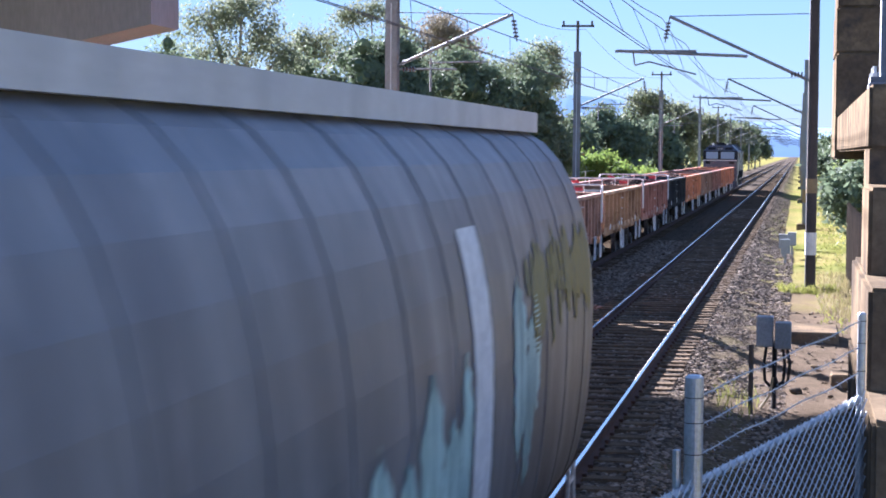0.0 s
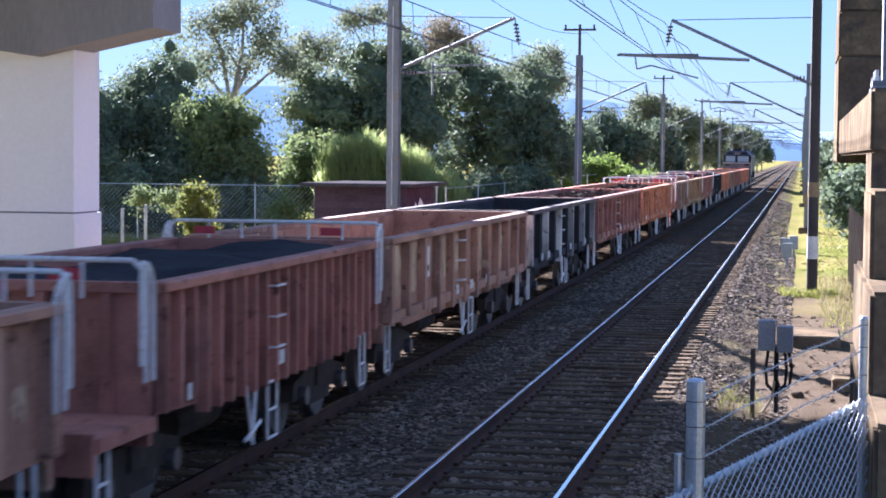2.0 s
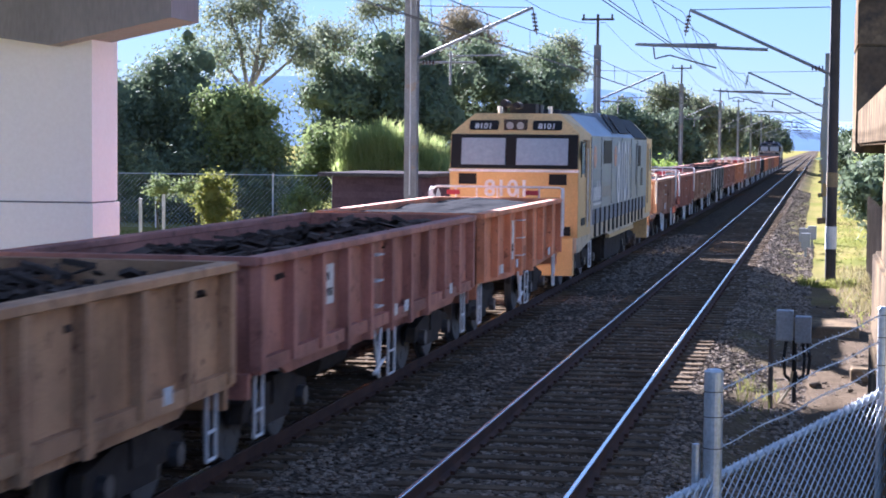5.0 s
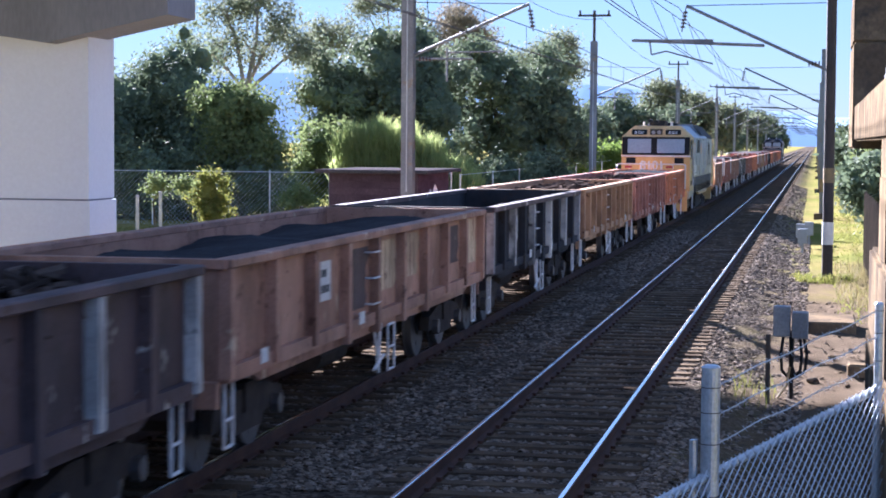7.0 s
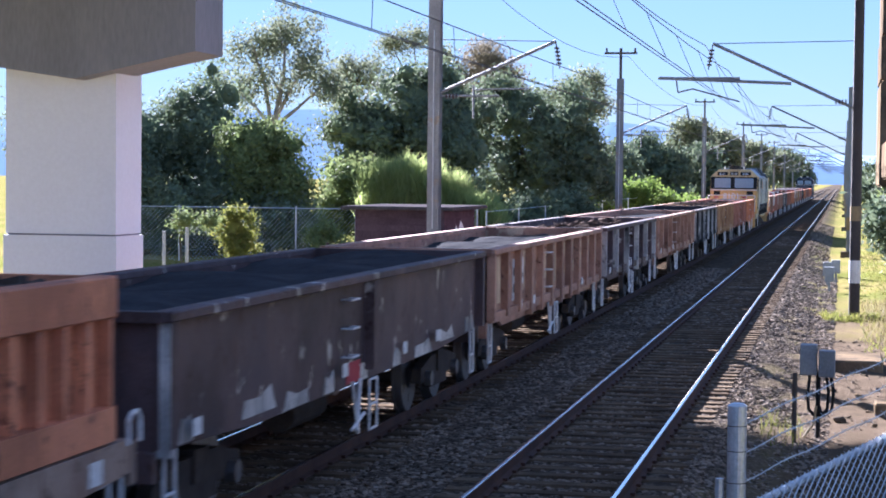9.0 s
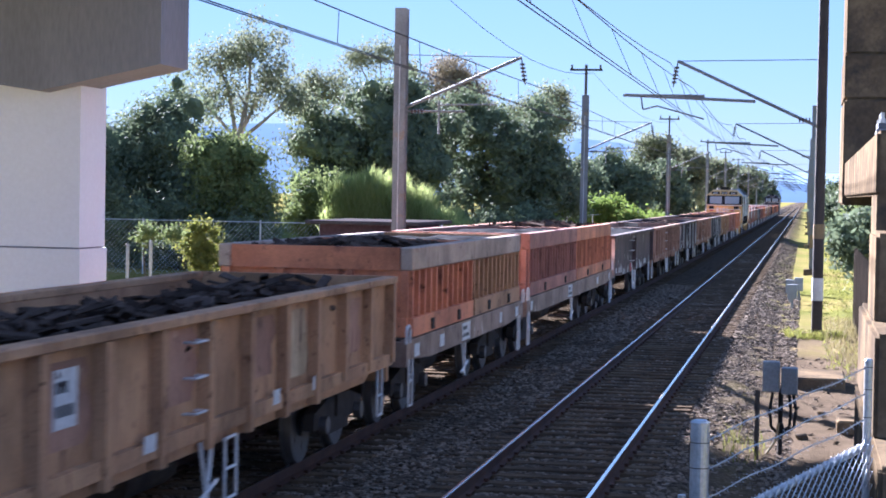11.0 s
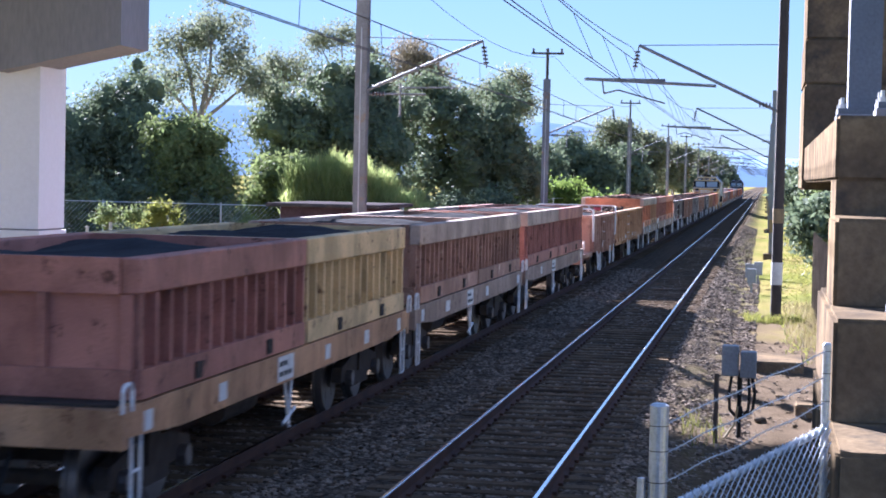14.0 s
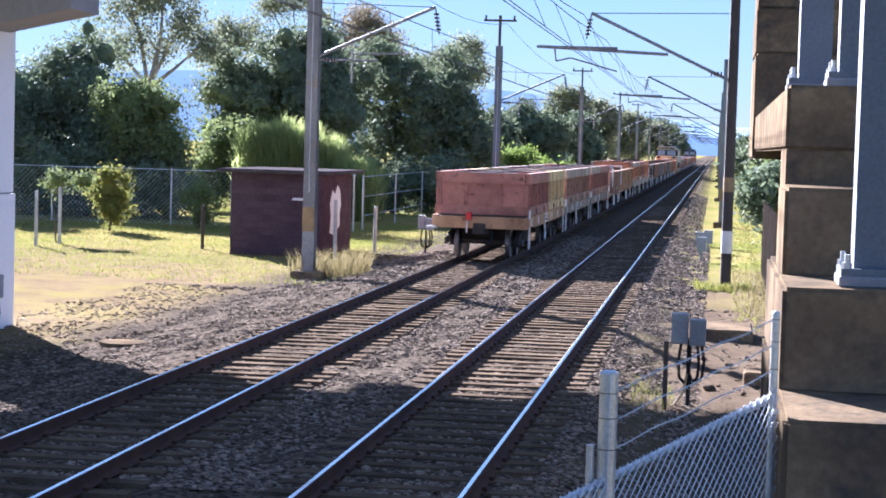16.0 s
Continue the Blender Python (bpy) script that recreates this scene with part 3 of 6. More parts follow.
# ---- near chain-link fence ----
def build_near_fence():
    a, b = Vector((-0.468, 9.0, 0)), Vector((0.35, 10.4, 0))
    d = (b - a)

    def top(u):
        return 1.683 + (1.946 - 1.683) * u
    fence = empty("chain_link_fence", "galvanised chain-link fence with barbed wire strands on top", "fence")
    u0, u1 = -0.9, 1.0
    def at(u, h, off=0.0):
        p = a + d * u
        return Vector((p.x + off, p.y, top(u) + h))
    bm = bmesh.new()
    rod(bm, at(u0, 0), at(u1, 0), 0.021, 12)
    part("top_rail", bm, M["galv"], fence)
    for u, r, ext in ((0.0, 0.045, 0.516), (1.0, 0.022, 0.456)):
        bm = bmesh.new()
        rod(bm, at(u, -2.3), at(u, ext), r, 18)
        rod(bm, at(u, ext), at(u, ext + 0.012), r + 0.002, 18, r * 0.7)
        post = part("post", bm, M["galv"], fence, "round galvanised post with a cap")
        for h in (-0.1, 0.15, 0.3, 0.42):
            bm = bmesh.new()
            rod(bm, at(u, h), at(u, h + 0.004), r + 0.003, 14)
            part("tie_wire", bm, M["wire"], post)
    bm = bmesh.new()
    rod(bm, at(-0.004, -2.3, -0.075), at(-0.004, 0.17, -0.075), 0.02, 8)
    part("stay_post", bm, M["galv"], fence)
    length = d.length
    step = 0.07
    bm = bmesh.new()
    n = int((u1 - u0) * length / step)
    for k in range(-42, n + 42):
        for s in (1, -1):
            s0 = k * step
            lo, hi = s0, s0 + s * 2.15
            ua, ub = u0 + lo / length, u0 + hi / length
            ha, hb = -2.1, 0.05
            if ub > u1:
                hb = ha + (hb - ha) * (u1 - ua) / (ub - ua)
                ub = u1
            if ub < u0:
                hb = ha + (hb - ha) * (u0 - ua) / (ub - ua)
                ub = u0
            if ua < u0:
                if ub <= u0:
                    continue
                ha = ha + (hb - ha) * (u0 - ua) / (ub - ua)
                ua = u0
            if ua > u1:
                if ub >= u1:
                    continue
                ha = ha + (hb - ha) * (u1 - ua) / (ub - ua)
                ua = u1
            rod(bm, at(ua, ha, 0.003 * s + 0.03), at(ub, hb, 0.003 * s + 0.03), 0.004 if s > 0 else 0.0026, 4)
    part("wire_mesh", bm, M["galv"], fence, "diamond wire mesh")
    for h in (0.14, 0.28, 0.42):
        bm = bmesh.new()
        pts = [at(k / 20, h - 0.006 * math.sin(k * 0.9)) for k in range(21)]
        bent(bm, pts, 0.003, 4)
        for k in range(24):
            u = u0 + (u1 - u0) * (k + 0.5) / 24
            j = min(19, int((k + 0.5) / 24 * 20))
            f = (k + 0.5) / 24 * 20 - j
            p = pts[j].lerp(pts[j + 1], f)
            for v in ((0.012, 0.005, 0.014), (-0.012, 0.004, 0.012)):
                rod(bm, p - Vector(v), p + Vector(v), 0.0016, 3)
        part("barbed_wire", bm, M["galv"], fence)


# ---- rolling stock ----
HALF = 1.4


def wheelset(parent, y, r=0.46):
    """An axle with two flanged wheels, turning about its own middle."""
    ax = empty("wheelset", "", "")
    ax.parent = parent
    ax.location = (0, y, r)
    if "axle_mesh" not in SHARED:
        bm = bmesh.new()
        rod(bm, (-0.95, 0, 0), (0.95, 0, 0), 0.075, 10)
        SHARED["axle_mesh"] = finish("axle", bm, M["bogie"])
        for s in (-1, 1):
            bm = bmesh.new()
            rod(bm, (s * 0.69, 0, 0), (s * 0.715, 0, 0), r + 0.03, 24)
            rod(bm, (s * 0.715, 0, 0), (s * 0.82, 0, 0), r, 24)
            rod(bm, (s * 0.82, 0, 0), (s * 0.86, 0, 0), 0.14, 12)
            for k in range(5):
                a = k * 1.2566
                rod(bm, (s * 0.82, 0.28 * math.cos(a), 0.28 * math.sin(a)), (s * 0.826, 0.28 * math.cos(a), 0.28 * math.sin(a)), 0.06, 8)
            SHARED["wheel%d" % s] = finish("wheel", bm, M["wheel"])
    for nm, k in (("axle", "axle_mesh"), ("wheel", "wheel-1"), ("wheel", "wheel1")):
        ob = new(nm, SHARED[k])
        ob.parent = ax
    WHEELS.append((ax, y, r))
    return ax


SHARED, WHEELS, MOVERS = {}, [], []


def bogie(parent, y, axles=2, base=1.75):
    ys = [y + (k - (axles - 1) / 2) * base for k in range(axles)]
    reach = (axles - 1) / 2 * base
    key = "frame%d" % axles
    if key not in SHARED:
        for s in (-1, 1):
            x = s * 1.0
            bm = bmesh.new()
            prism(bm, [(-reach - 0.35, 0.42), (-reach - 0.3, 0.62), (-0.55, 0.74), (0.55, 0.74), (reach + 0.3, 0.62), (reach + 0.35, 0.42), (reach - 0.35, 0.42), (0.5, 0.3), (-0.5, 0.3), (-reach + 0.35, 0.42)], "x", x - 0.07, x + 0.07)
            SHARED[key + "s%d" % s] = finish("side_frame", bm, M["bogie"])
            bm = bmesh.new()
            for k in (-1, 0, 1):
                rod(bm, (s * 1.0, k * 0.17, 0.32), (s * 1.0, k * 0.17, 0.62), 0.07, 8)
            SHARED[key + "p%d" % s] = finish("spring_nest", bm, M["bogie"])
        SHARED[key] = finish("bolster", boxes((-1.1, 1.1, -0.2, 0.2, 0.5, 0.8)), M["bogie"])
        bm = bmesh.new()
        rod(bm, (-0.05, 0, 0), (0.05, 0, 0), 0.11, 10)
        SHARED["box"] = finish("axle_box", bm, M["wheel"])
    frame_ob = empty("bogie", "", "")
    frame_ob.parent = parent
    frame_ob.location = (0, y, 0)
    for nm, k in (("bolster", key), ("side_frame", key + "s-1"), ("side_frame", key + "s1"), ("spring_nest", key + "p-1"), ("spring_nest", key + "p1")):
        ob = new(nm, SHARED[k])
        ob.parent = frame_ob
    for s in (-1, 1):
        for yy in ys:
            ob = new("axle_box", SHARED["box"])
            ob.parent = frame_ob
            ob.location = (s * 1.11, yy - y, 0.46)
    for yy in ys:
        wheelset(parent, yy)


def coupler(parent, y, s):
    bm = boxes((-0.12, 0.12, min(y, y + s * 0.45), max(y, y + s * 0.45), 0.78, 1.0), (-0.17, 0.17, min(y + s * 0.3, y + s * 0.5), max(y + s * 0.3, y + s * 0.5), 0.74, 1.03))
    part("coupler", bm, M["bogie"], parent)
    bm = bmesh.new()
    bent(bm, [(0.35, y, 0.8), (0.33, y + s * 0.2, 0.5), (0.2, y + s * 0.42, 0.42)], 0.03)
    part("air_hose", bm, M["rubber"], parent)


def ladder(parent, x, y, z0, z1, w=0.36, rungs=3):
    bm = bmesh.new()
    for yy in (y, y + w):
        rod(bm, (x, yy, z0), (x, yy, z1), 0.018, 6)
    for k in range(rungs):
        z = z0 + (z1 - z0) * k / max(1, rungs - 1)
        rod(bm, (x, y, z), (x, y + w, z), 0.016, 6)
    part("step_ladder", bm, M["white_rail"], parent, "whitish steel step ladder")


def guard_rail(parent, y, s, paint_sign):
    """White tube hoops round a wagon's end, with small red signs."""
    for x in (-1, 1):
        pts = [(x * (HALF + 0.02), y - s * 0.28, 1.35)] + [(x * (HALF + 0.02), y - s * 0.28, 2.1)] + [tuple(p) for p in arc_pts((x * (HALF + 0.02), y - s * 0.03, 2.1), 0.25, math.pi, math.pi / 2, (0, s, 0), (0, 0, 1), 4)]
        bm = bmesh.new()
        bent(bm, pts, 0.023, 8)
        part("hand_hoop", bm, M["white_rail"], parent, "white painted tube hoop")
        bm = bmesh.new()
        bent(bm, [(x * (HALF + 0.02), y - s * 0.1, 1.35), (x * (HALF + 0.02), y - s * 0.1, 2.33)], 0.023, 8)
        part("hand_post", bm, M["white_rail"], parent)
    bm = bmesh.new()
    bent(bm, [(-HALF - 0.02, y, 1.5), (-HALF - 0.02, y, 2.3)] + [(-HALF + 0.06, y, 2.37), (HALF - 0.06, y, 2.37)] + [(HALF + 0.02, y, 2.3), (HALF + 0.02, y, 1.5)], 0.023, 8)
    for x in (-0.9, -0.45, 0.0, 0.45, 0.9):
        rod(bm, (x, y, 2.05), (x, y, 2.37), 0.018, 6)
    part("end_rail", bm, M["white_rail"], parent, "white painted end railing")
    for x in (-0.95, 0.75):
        part("red_plate", boxes((x - 0.14, x + 0.14, y - 0.035, y - 0.015, 2.2, 2.3)), M["red_sign"], parent, "small red warning plate")


def white_panel(parent, y0, y1, z0, z1, x, ink=0):
    p = part("panel", boxes((x, x + 0.006, y0, y1, z0, z1)), M["label"], parent, "whitish stencil panel")
    if ink:
        h = (z1 - z0) / (ink * 2 + 1)
        for k in range(ink):
            z = z0 + h * (2 * k + 1)
            for j in range(3):
                w = (y1 - y0) / 3.6
                a = y0 + (y1 - y0) * 0.08 + j * w
                if (k + j) % 4 != 3:
                    part("lettering_bar", boxes((x + 0.006, x + 0.009, a, a + w * 0.75, z, z + h)), M["label_ink"], p)


def scrap_load(parent, y0, y1, z, seed, heap=0.35):
    """A heap of bent plates, bars and offcuts."""
    r = random.Random(seed)
    bm = bmesh.new()
    n = int((y1 - y0) * 48)
    for _ in range(n):
        x, y = r.uniform(-HALF + 0.2, HALF - 0.2), r.uniform(y0 + 0.2, y1 - 0.2)
        h = z + heap * (1 - (x / HALF) ** 2) * r.uniform(0.3, 1.0)
        L, w, t = r.uniform(0.12, 0.5), r.uniform(0.03, 0.16), r.uniform(0.01, 0.06)
        m4 = pose(x, y, h, r.uniform(-22, 22), r.uniform(-22, 22), r.uniform(0, 180))
        k0 = len(bm.verts)
        box(bm, -L / 2, L / 2, -w / 2, w / 2, -t / 2, t / 2)
        bm.verts.ensure_lookup_table()
        for v in bm.verts[k0:]:
            v.co = m4 @ v.co
    part("scrap", bm, M["scrap"], parent, "jumbled rusty scrap metal load")


def fines_load(parent, y0, y1, z, seed):
    r = np.random.default_rng(seed)
    nx, ny = 12, int((y1 - y0) * 4)
    xs, ys = np.linspace(-HALF + 0.16, HALF - 0.16, nx), np.linspace(y0 + 0.05, y1 - 0.05, ny)
    v = [(x, y, z + 0.1 * math.cos(x) + r.normal(0, 0.012) + 0.05 * math.sin(y * 1.7 + x * 2 + seed)) for y in ys for x in xs]
    f = [(a * nx + b, a * nx + b + 1, (a + 1) * nx + b + 1, (a + 1) * nx + b) for a in range(ny - 1) for b in range(nx - 1)]
    ob = new("load", cloud_mesh("load", v, f, M["coal"]))
    ob.parent = parent
    tagged(ob, "dark levelled fines load")


def underframe(w, L, paint):
    part("centre_sill", boxes((-0.25, 0.25, -L / 2 + 0.3, L / 2 - 0.3, 0.72, 1.02)), M["bogie"], w)
    for s in (-1, 1):
        bogie(w, s * (L / 2 - 2.1))
        coupler(w, s * (L / 2 - 0.42), s)
    bm = bmesh.new()
    rod(bm, (0.5, -0.9, 0.55), (0.5, 0.5, 0.55), 0.2, 12)
    box(bm, -0.7, -0.2, -0.6, 0.5, 0.5, 0.8)
    part("brake_gear", bm, M["bogie"], w, "brake cylinder and reservoir")
    bm = bmesh.new()
    y = -0.8
    bent(bm, [(HALF - 0.05, y, 0.95), (HALF - 0.02, y + 0.15, 0.35)], 0.022)
    bent(bm, [(HALF - 0.05, y + 0.35, 0.95), (HALF - 0.02, y + 0.1, 0.38)], 0.022)
    bent(bm, [(HALF - 0.02, y - 0.12, 0.42), (HALF - 0.02, y + 0.42, 0.55)], 0.022)
    part("brake_lever", bm, M["white_rail"], w, "whitish hand brake linkage")


def gondola(L, paint, ribs, label, load="fines", seed=0, alt=None, rib_mat=None, guards=(), top=2.15, bottom=1.0, curved=False):
    """An open steel wagon: ribbed sides, top chord, ends, floor, load, running gear."""
    w = empty("open_wagon", label, "goods wagon", "wagons of the goods train")
    r = random.Random(seed)
    gap = 0.42
    platform = curved and -1 in guards
    y1 = L / 2 - gap
    y0 = y1 - 8.3 if platform else -L / 2 + gap
    body, inner = PAINT[paint], PAINT["inner"]
    part("floor", boxes((-HALF + 0.15, HALF - 0.15, y0 + 0.05, y1 - 0.05, 1.0, 1.1)), inner, w)
    for s in (-1, 1):
        xa, xb = sorted((s * (HALF - 0.15), s * (HALF - 0.1)))
        bm = bmesh.new()
        if curved:
            prism(bm, [(y0, bottom), (y0, top - 0.05), (y0 + 1.2, top), (y1 - 1.2, top), (y1, top - 0.02), (y1, bottom), (y1 - 2.8, bottom - 0.1), (y0 + 2.8, bottom - 0.1)], "x", xa, xb)
        else:
            prism(bm, [(y0, bottom), (y0, top), (y1, top), (y1, bottom), (y1 - 0.9, bottom), (y1 - 1.3, bottom - 0.14), (y0 + 1.3, bottom - 0.14), (y0 + 0.9, bottom)], "x", xa, xb)
        part("side_wall", bm, body, w)
        xa, xb = sorted((s * (HALF - 0.16), s * (HALF + 0.03)))
        bm = boxes((xa, xb, y0 - 0.02, y1 + 0.02, top - 0.09, top))
        rounded(bm, 0.012)
        part("top_chord", bm, body if not rib_mat else PAINT["dark"], w)
        xa, xb = sorted((s * (HALF - 0.11), s * (HALF + 0.015)))
        for k in range(ribs):
            y = y0 + 0.08 + (y1 - y0 - 0.16) * k / (ribs - 1)
            hw = 0.075 if ribs < 16 else 0.03
            low = bottom - 0.12 if 2 < k < ribs - 3 else bottom + 0.02
            bm = bmesh.new()
            prism(bm, [(y - hw * 1.25, xa), (y + hw * 1.25, xa), (y + hw, xb), (y - hw, xb)] if s > 0 else [(y - hw, xa), (y + hw, xa), (y + hw * 1.25, xb), (y - hw * 1.25, xb)], "z", low, top - 0.092)
            for v in bm.verts:
                v.co = (v.co.y, v.co.x, v.co.z)
            ob = part("rib", bm, PAINT[rib_mat] if rib_mat and k % 2 == 0 else body, w)
        if alt and s > 0:
            for k in range(ribs - 1):
                if r.random() < 0.5:
                    a = y0 + 0.08 + (y1 - y0 - 0.16) * k / (ribs - 1) + 0.09
                    b2 = y0 + 0.08 + (y1 - y0 - 0.16) * (k + 1) / (ribs - 1) - 0.09
                    col, zl, zh = r.choice(alt), bottom + r.uniform(0.2, 0.45), top - r.uniform(0.13, 0.2)
                    n, edge = 7, []
                    for q in range(n):
                        edge.append((a + (b2 - a) * r.uniform(0.0, 0.16), zl + (zh - zl) * q / (n - 1)))
                    for q in range(n):
                        edge.append((b2 - (b2 - a) * r.uniform(0.0, 0.2), zh - (zh - zl) * q / (n - 1)))
                    bm = bmesh.new()
                    prism(bm, edge, "x", HALF - 0.1, HALF - 0.096)
                    part("peeled_patch", bm, PAINT["peel"] if col in ("tan", "ochre", "pale") else PAINT[col], w, "peeling paint patch on a side panel")
        part("sill", boxes((min(s * (HALF - 0.11), s * (HALF - 0.02)), max(s * (HALF - 0.11), s * (HALF - 0.02)), y0 + 0.02, y1 - 0.02, bottom - 0.02, bottom + 0.13)), body, w) if not curved else None
    for yy in (y0, y1):
        s = 1 if yy > 0 else -1
        part("end_wall", boxes((-HALF + 0.1, HALF - 0.1, min(yy, yy - s * 0.06), max(yy, yy - s * 0.06), 0.95, top - 0.002)), body, w)
        bm = bmesh.new()
        for x in (-0.9, -0.3, 0.3, 0.9):
            box(bm, x - 0.05, x + 0.05, min(yy, yy + s * 0.07), max(yy, yy + s * 0.07), 1.0, top - 0.1)
        box(bm, -HALF + 0.02, HALF - 0.02, min(yy - s * 0.05, yy + s * 0.08), max(yy - s * 0.05, yy + s * 0.08), top - 0.09, top - 0.001)
        part("end_ribs", bm, body, w)
        part("head_stock", boxes((-HALF + 0.1, HALF - 0.1, min(yy, yy + s * 0.1), max(yy, yy + s * 0.1), 0.75, 1.0)), body, w)
    underframe(w, L, body)
    for k in range(r.randint(2, 4)):
        y = r.uniform(y0 + 0.5, y1 - 0.8)
        white_panel(w, y, y + r.uniform(0.2, 0.3), bottom + 0.05, bottom + 0.2, HALF - 0.018, 0)
    yn = y0 + 0.08 + (y1 - y0 - 0.16) * 2.5 / (ribs - 1)
    white_panel(w, yn - 0.24, yn + (0.3 if curved else 0.22), top - (0.95 if curved else 0.7), top - 0.25, HALF - 0.095, 2)
    ladder(w, HALF - 0.03, -0.1, 0.32, 0.9)
    yl = y0 + (y1 - y0) * 0.42
    for k in range(3):
        z = bottom + 0.25 + 0.32 * k
        bm = bmesh.new()
        bent(bm, [(HALF - 0.1, yl, z), (HALF + 0.02, yl, z), (HALF + 0.02, yl + 0.32, z), (HALF - 0.1, yl + 0.32, z)], 0.013, 6)
        part("grab_iron", bm, M["white_rail"], w, "whitish grab iron")
    for s in (-1, 1):
        bm = bmesh.new()
        y = s * (L / 2 - 0.75)
        for yy in (y - 0.13, y + 0.13):
            rod(bm, (HALF - 0.12, yy, 0.34), (HALF - 0.12, yy, 1.0), 0.02, 6)
        for z in (0.34, 0.6):
            rod(bm, (HALF - 0.12, y - 0.13, z), (HALF - 0.12, y + 0.13, z), 0.018, 6)
        part("corner_step", bm, M["white_rail"], w)
    if ribs == 3:
        for k in range(9):
            a = y0 + 0.5 + (y1 - y0 - 1.6) * k / 8 + r.uniform(-0.2, 0.2)
            L2 = r.uniform(0.35, 1.1)
            u = (a + L2 / 2 - y0) / (y1 - y0)
            zb = bottom - 0.1 if 0.2 < u < 0.8 else bottom - 0.02
            bm = bmesh.new()
            prism(bm, [(a, zb + 0.01), (a + L2, zb + 0.01), (a + L2 * r.uniform(0.8, 1), zb + r.uniform(0.12, 0.26)), (a + L2 * 0.5, zb + r.uniform(0.1, 0.24)), (a + L2 * r.uniform(0, 0.2), zb + r.uniform(0.12, 0.26))], "x", HALF - 0.1, HALF - 0.094)
            part("bare_patch", bm, PAINT["pale"], w, "scuffed pale patch along the lower edge")
        part("corner_post", boxes((HALF - 0.11, HALF + 0.01, y0 - 0.01, y0 + 0.12, 0.95, top - 0.092)), PAINT["pale"], w, "pale scuffed corner post")
        part("red_plate", boxes((HALF - 0.1, HALF - 0.092, -0.9, -0.3, bottom - 0.08, bottom + 0.16)), M["red_sign"], w, "faded red triangle plate")
    for s in guards:
        guard_rail(w, y0 - 0.6 if platform and s < 0 else s * (L / 2 - 0.28), s, True)
    if platform:
        part("end_platform", boxes((-HALF + 0.02, HALF - 0.02, -L / 2 + 0.42, y0 - 0.101, 0.9, 1.02)), body, w, "end platform with guard rails")
        part("platform_beam", boxes((-HALF + 0.05, HALF - 0.05, -L / 2 + 0.36, -L / 2 + 0.419, 0.72, 1.06)), body, w)
    if load == "fines":
        fines_load(w, y0, y1, top - (0.16 if curved else 0.28), seed)
    elif load == "scrap":
        fines_load(w, y0, y1, top - 0.5, seed)
        scrap_load(w, y0, y1, top - 0.38, seed)
    else:
        fines_load(w, y0, y1, 1.15, seed)
    return w


def scrap_bin(y0, y1, paint, lip, seed, filled):
    """A loose steel scrap bin with ribbed sides and a heavy upper lip; it sits on a flat wagon."""
    b = empty("scrap_bin", "open steel scrap bin in %s paint on a flat wagon" % paint, "scrap bin", "bins on the flat wagons")
    body, lipm = PAINT[paint], PAINT[lip]
    hx, zb, zt = 1.33, 1.26, 2.48
    for s in (-1, 1):
        part("side", boxes((min(s * (hx - 0.05), s * (hx - 0.1)), max(s * (hx - 0.05), s * (hx - 0.1)), y0, y1, zb, zt)), body, b)
        bm = boxes((min(s * (hx - 0.11), s * (hx + 0.07)), max(s * (hx - 0.11), s * (hx + 0.07)), y0 - 0.05, y1 + 0.05, zt - 0.3, zt + 0.02))
        rounded(bm, 0.015)
        part("lip", bm, lipm, b)
        part("base_rail", boxes((min(s * (hx - 0.049), s * (hx + 0.08)), max(s * (hx - 0.049), s * (hx + 0.08)), y0 + 0.01, y1 - 0.01, zb, zb + 0.26)), body, b)
        n = max(5, int((y1 - y0) / 0.42))
        for k in range(n + 1):
            y = y0 + 0.05 + (y1 - y0 - 0.1) * k / n
            part("rib", boxes((min(s * (hx - 0.05), s * (hx + 0.06)), max(s * (hx - 0.05), s * (hx + 0.06)), y - 0.032, y + 0.032, zb + 0.262, zt - 0.302)), body, b)
        for k in (0.28, 0.72):
            y = y0 + (y1 - y0) * k
            part("lift_pocket", boxes((min(s * (hx + 0.081), s * (hx + 0.1)), max(s * (hx + 0.081), s * (hx + 0.1)), y - 0.1, y + 0.1, zb + 0.03, zb + 0.19)), M["bogie"], b, "dark lifting pocket")
    for yy, s in ((y0, -1), (y1, 1)):
        part("end", boxes((-hx + 0.1, hx - 0.1, min(yy, yy - s * 0.05), max(yy, yy - s * 0.05), zb, zt)), body, b)
        part("end_lip", boxes((-hx + 0.115, hx - 0.115, min(yy - s * 0.06, yy + s * 0.06), max(yy - s * 0.06, yy + s * 0.06), zt - 0.3, zt + 0.016)), body, b)
        part("end_rail", boxes((-hx, hx, min(yy + s * 0.001, yy + s * 0.07), max(yy + s * 0.001, yy + s * 0.07), zb, zb + 0.26)), body, b)
        for x in (-hx + 0.05, -0.5, 0.5, hx - 0.05):
            part("end_post", boxes((x - 0.05, x + 0.05, min(yy + s * 0.001, yy + s * 0.055), max(yy + s * 0.001, yy + s * 0.055), zb + 0.262, zt - 0.302)), body, b)
    part("bin_floor", boxes((-hx + 0.1, hx - 0.1, y0 + 0.06, y1 - 0.06, zb, zb + 0.08)), PAINT["inner"], b)
    if filled:
        scrap_load(b, y0 + 0.1, y1 - 0.1, zt - 0.12, seed, 0.18)
    fines_load(b, y0 + 0.06, y1 - 0.06, zt - (0.3 if filled else 0.14), seed)
    return b


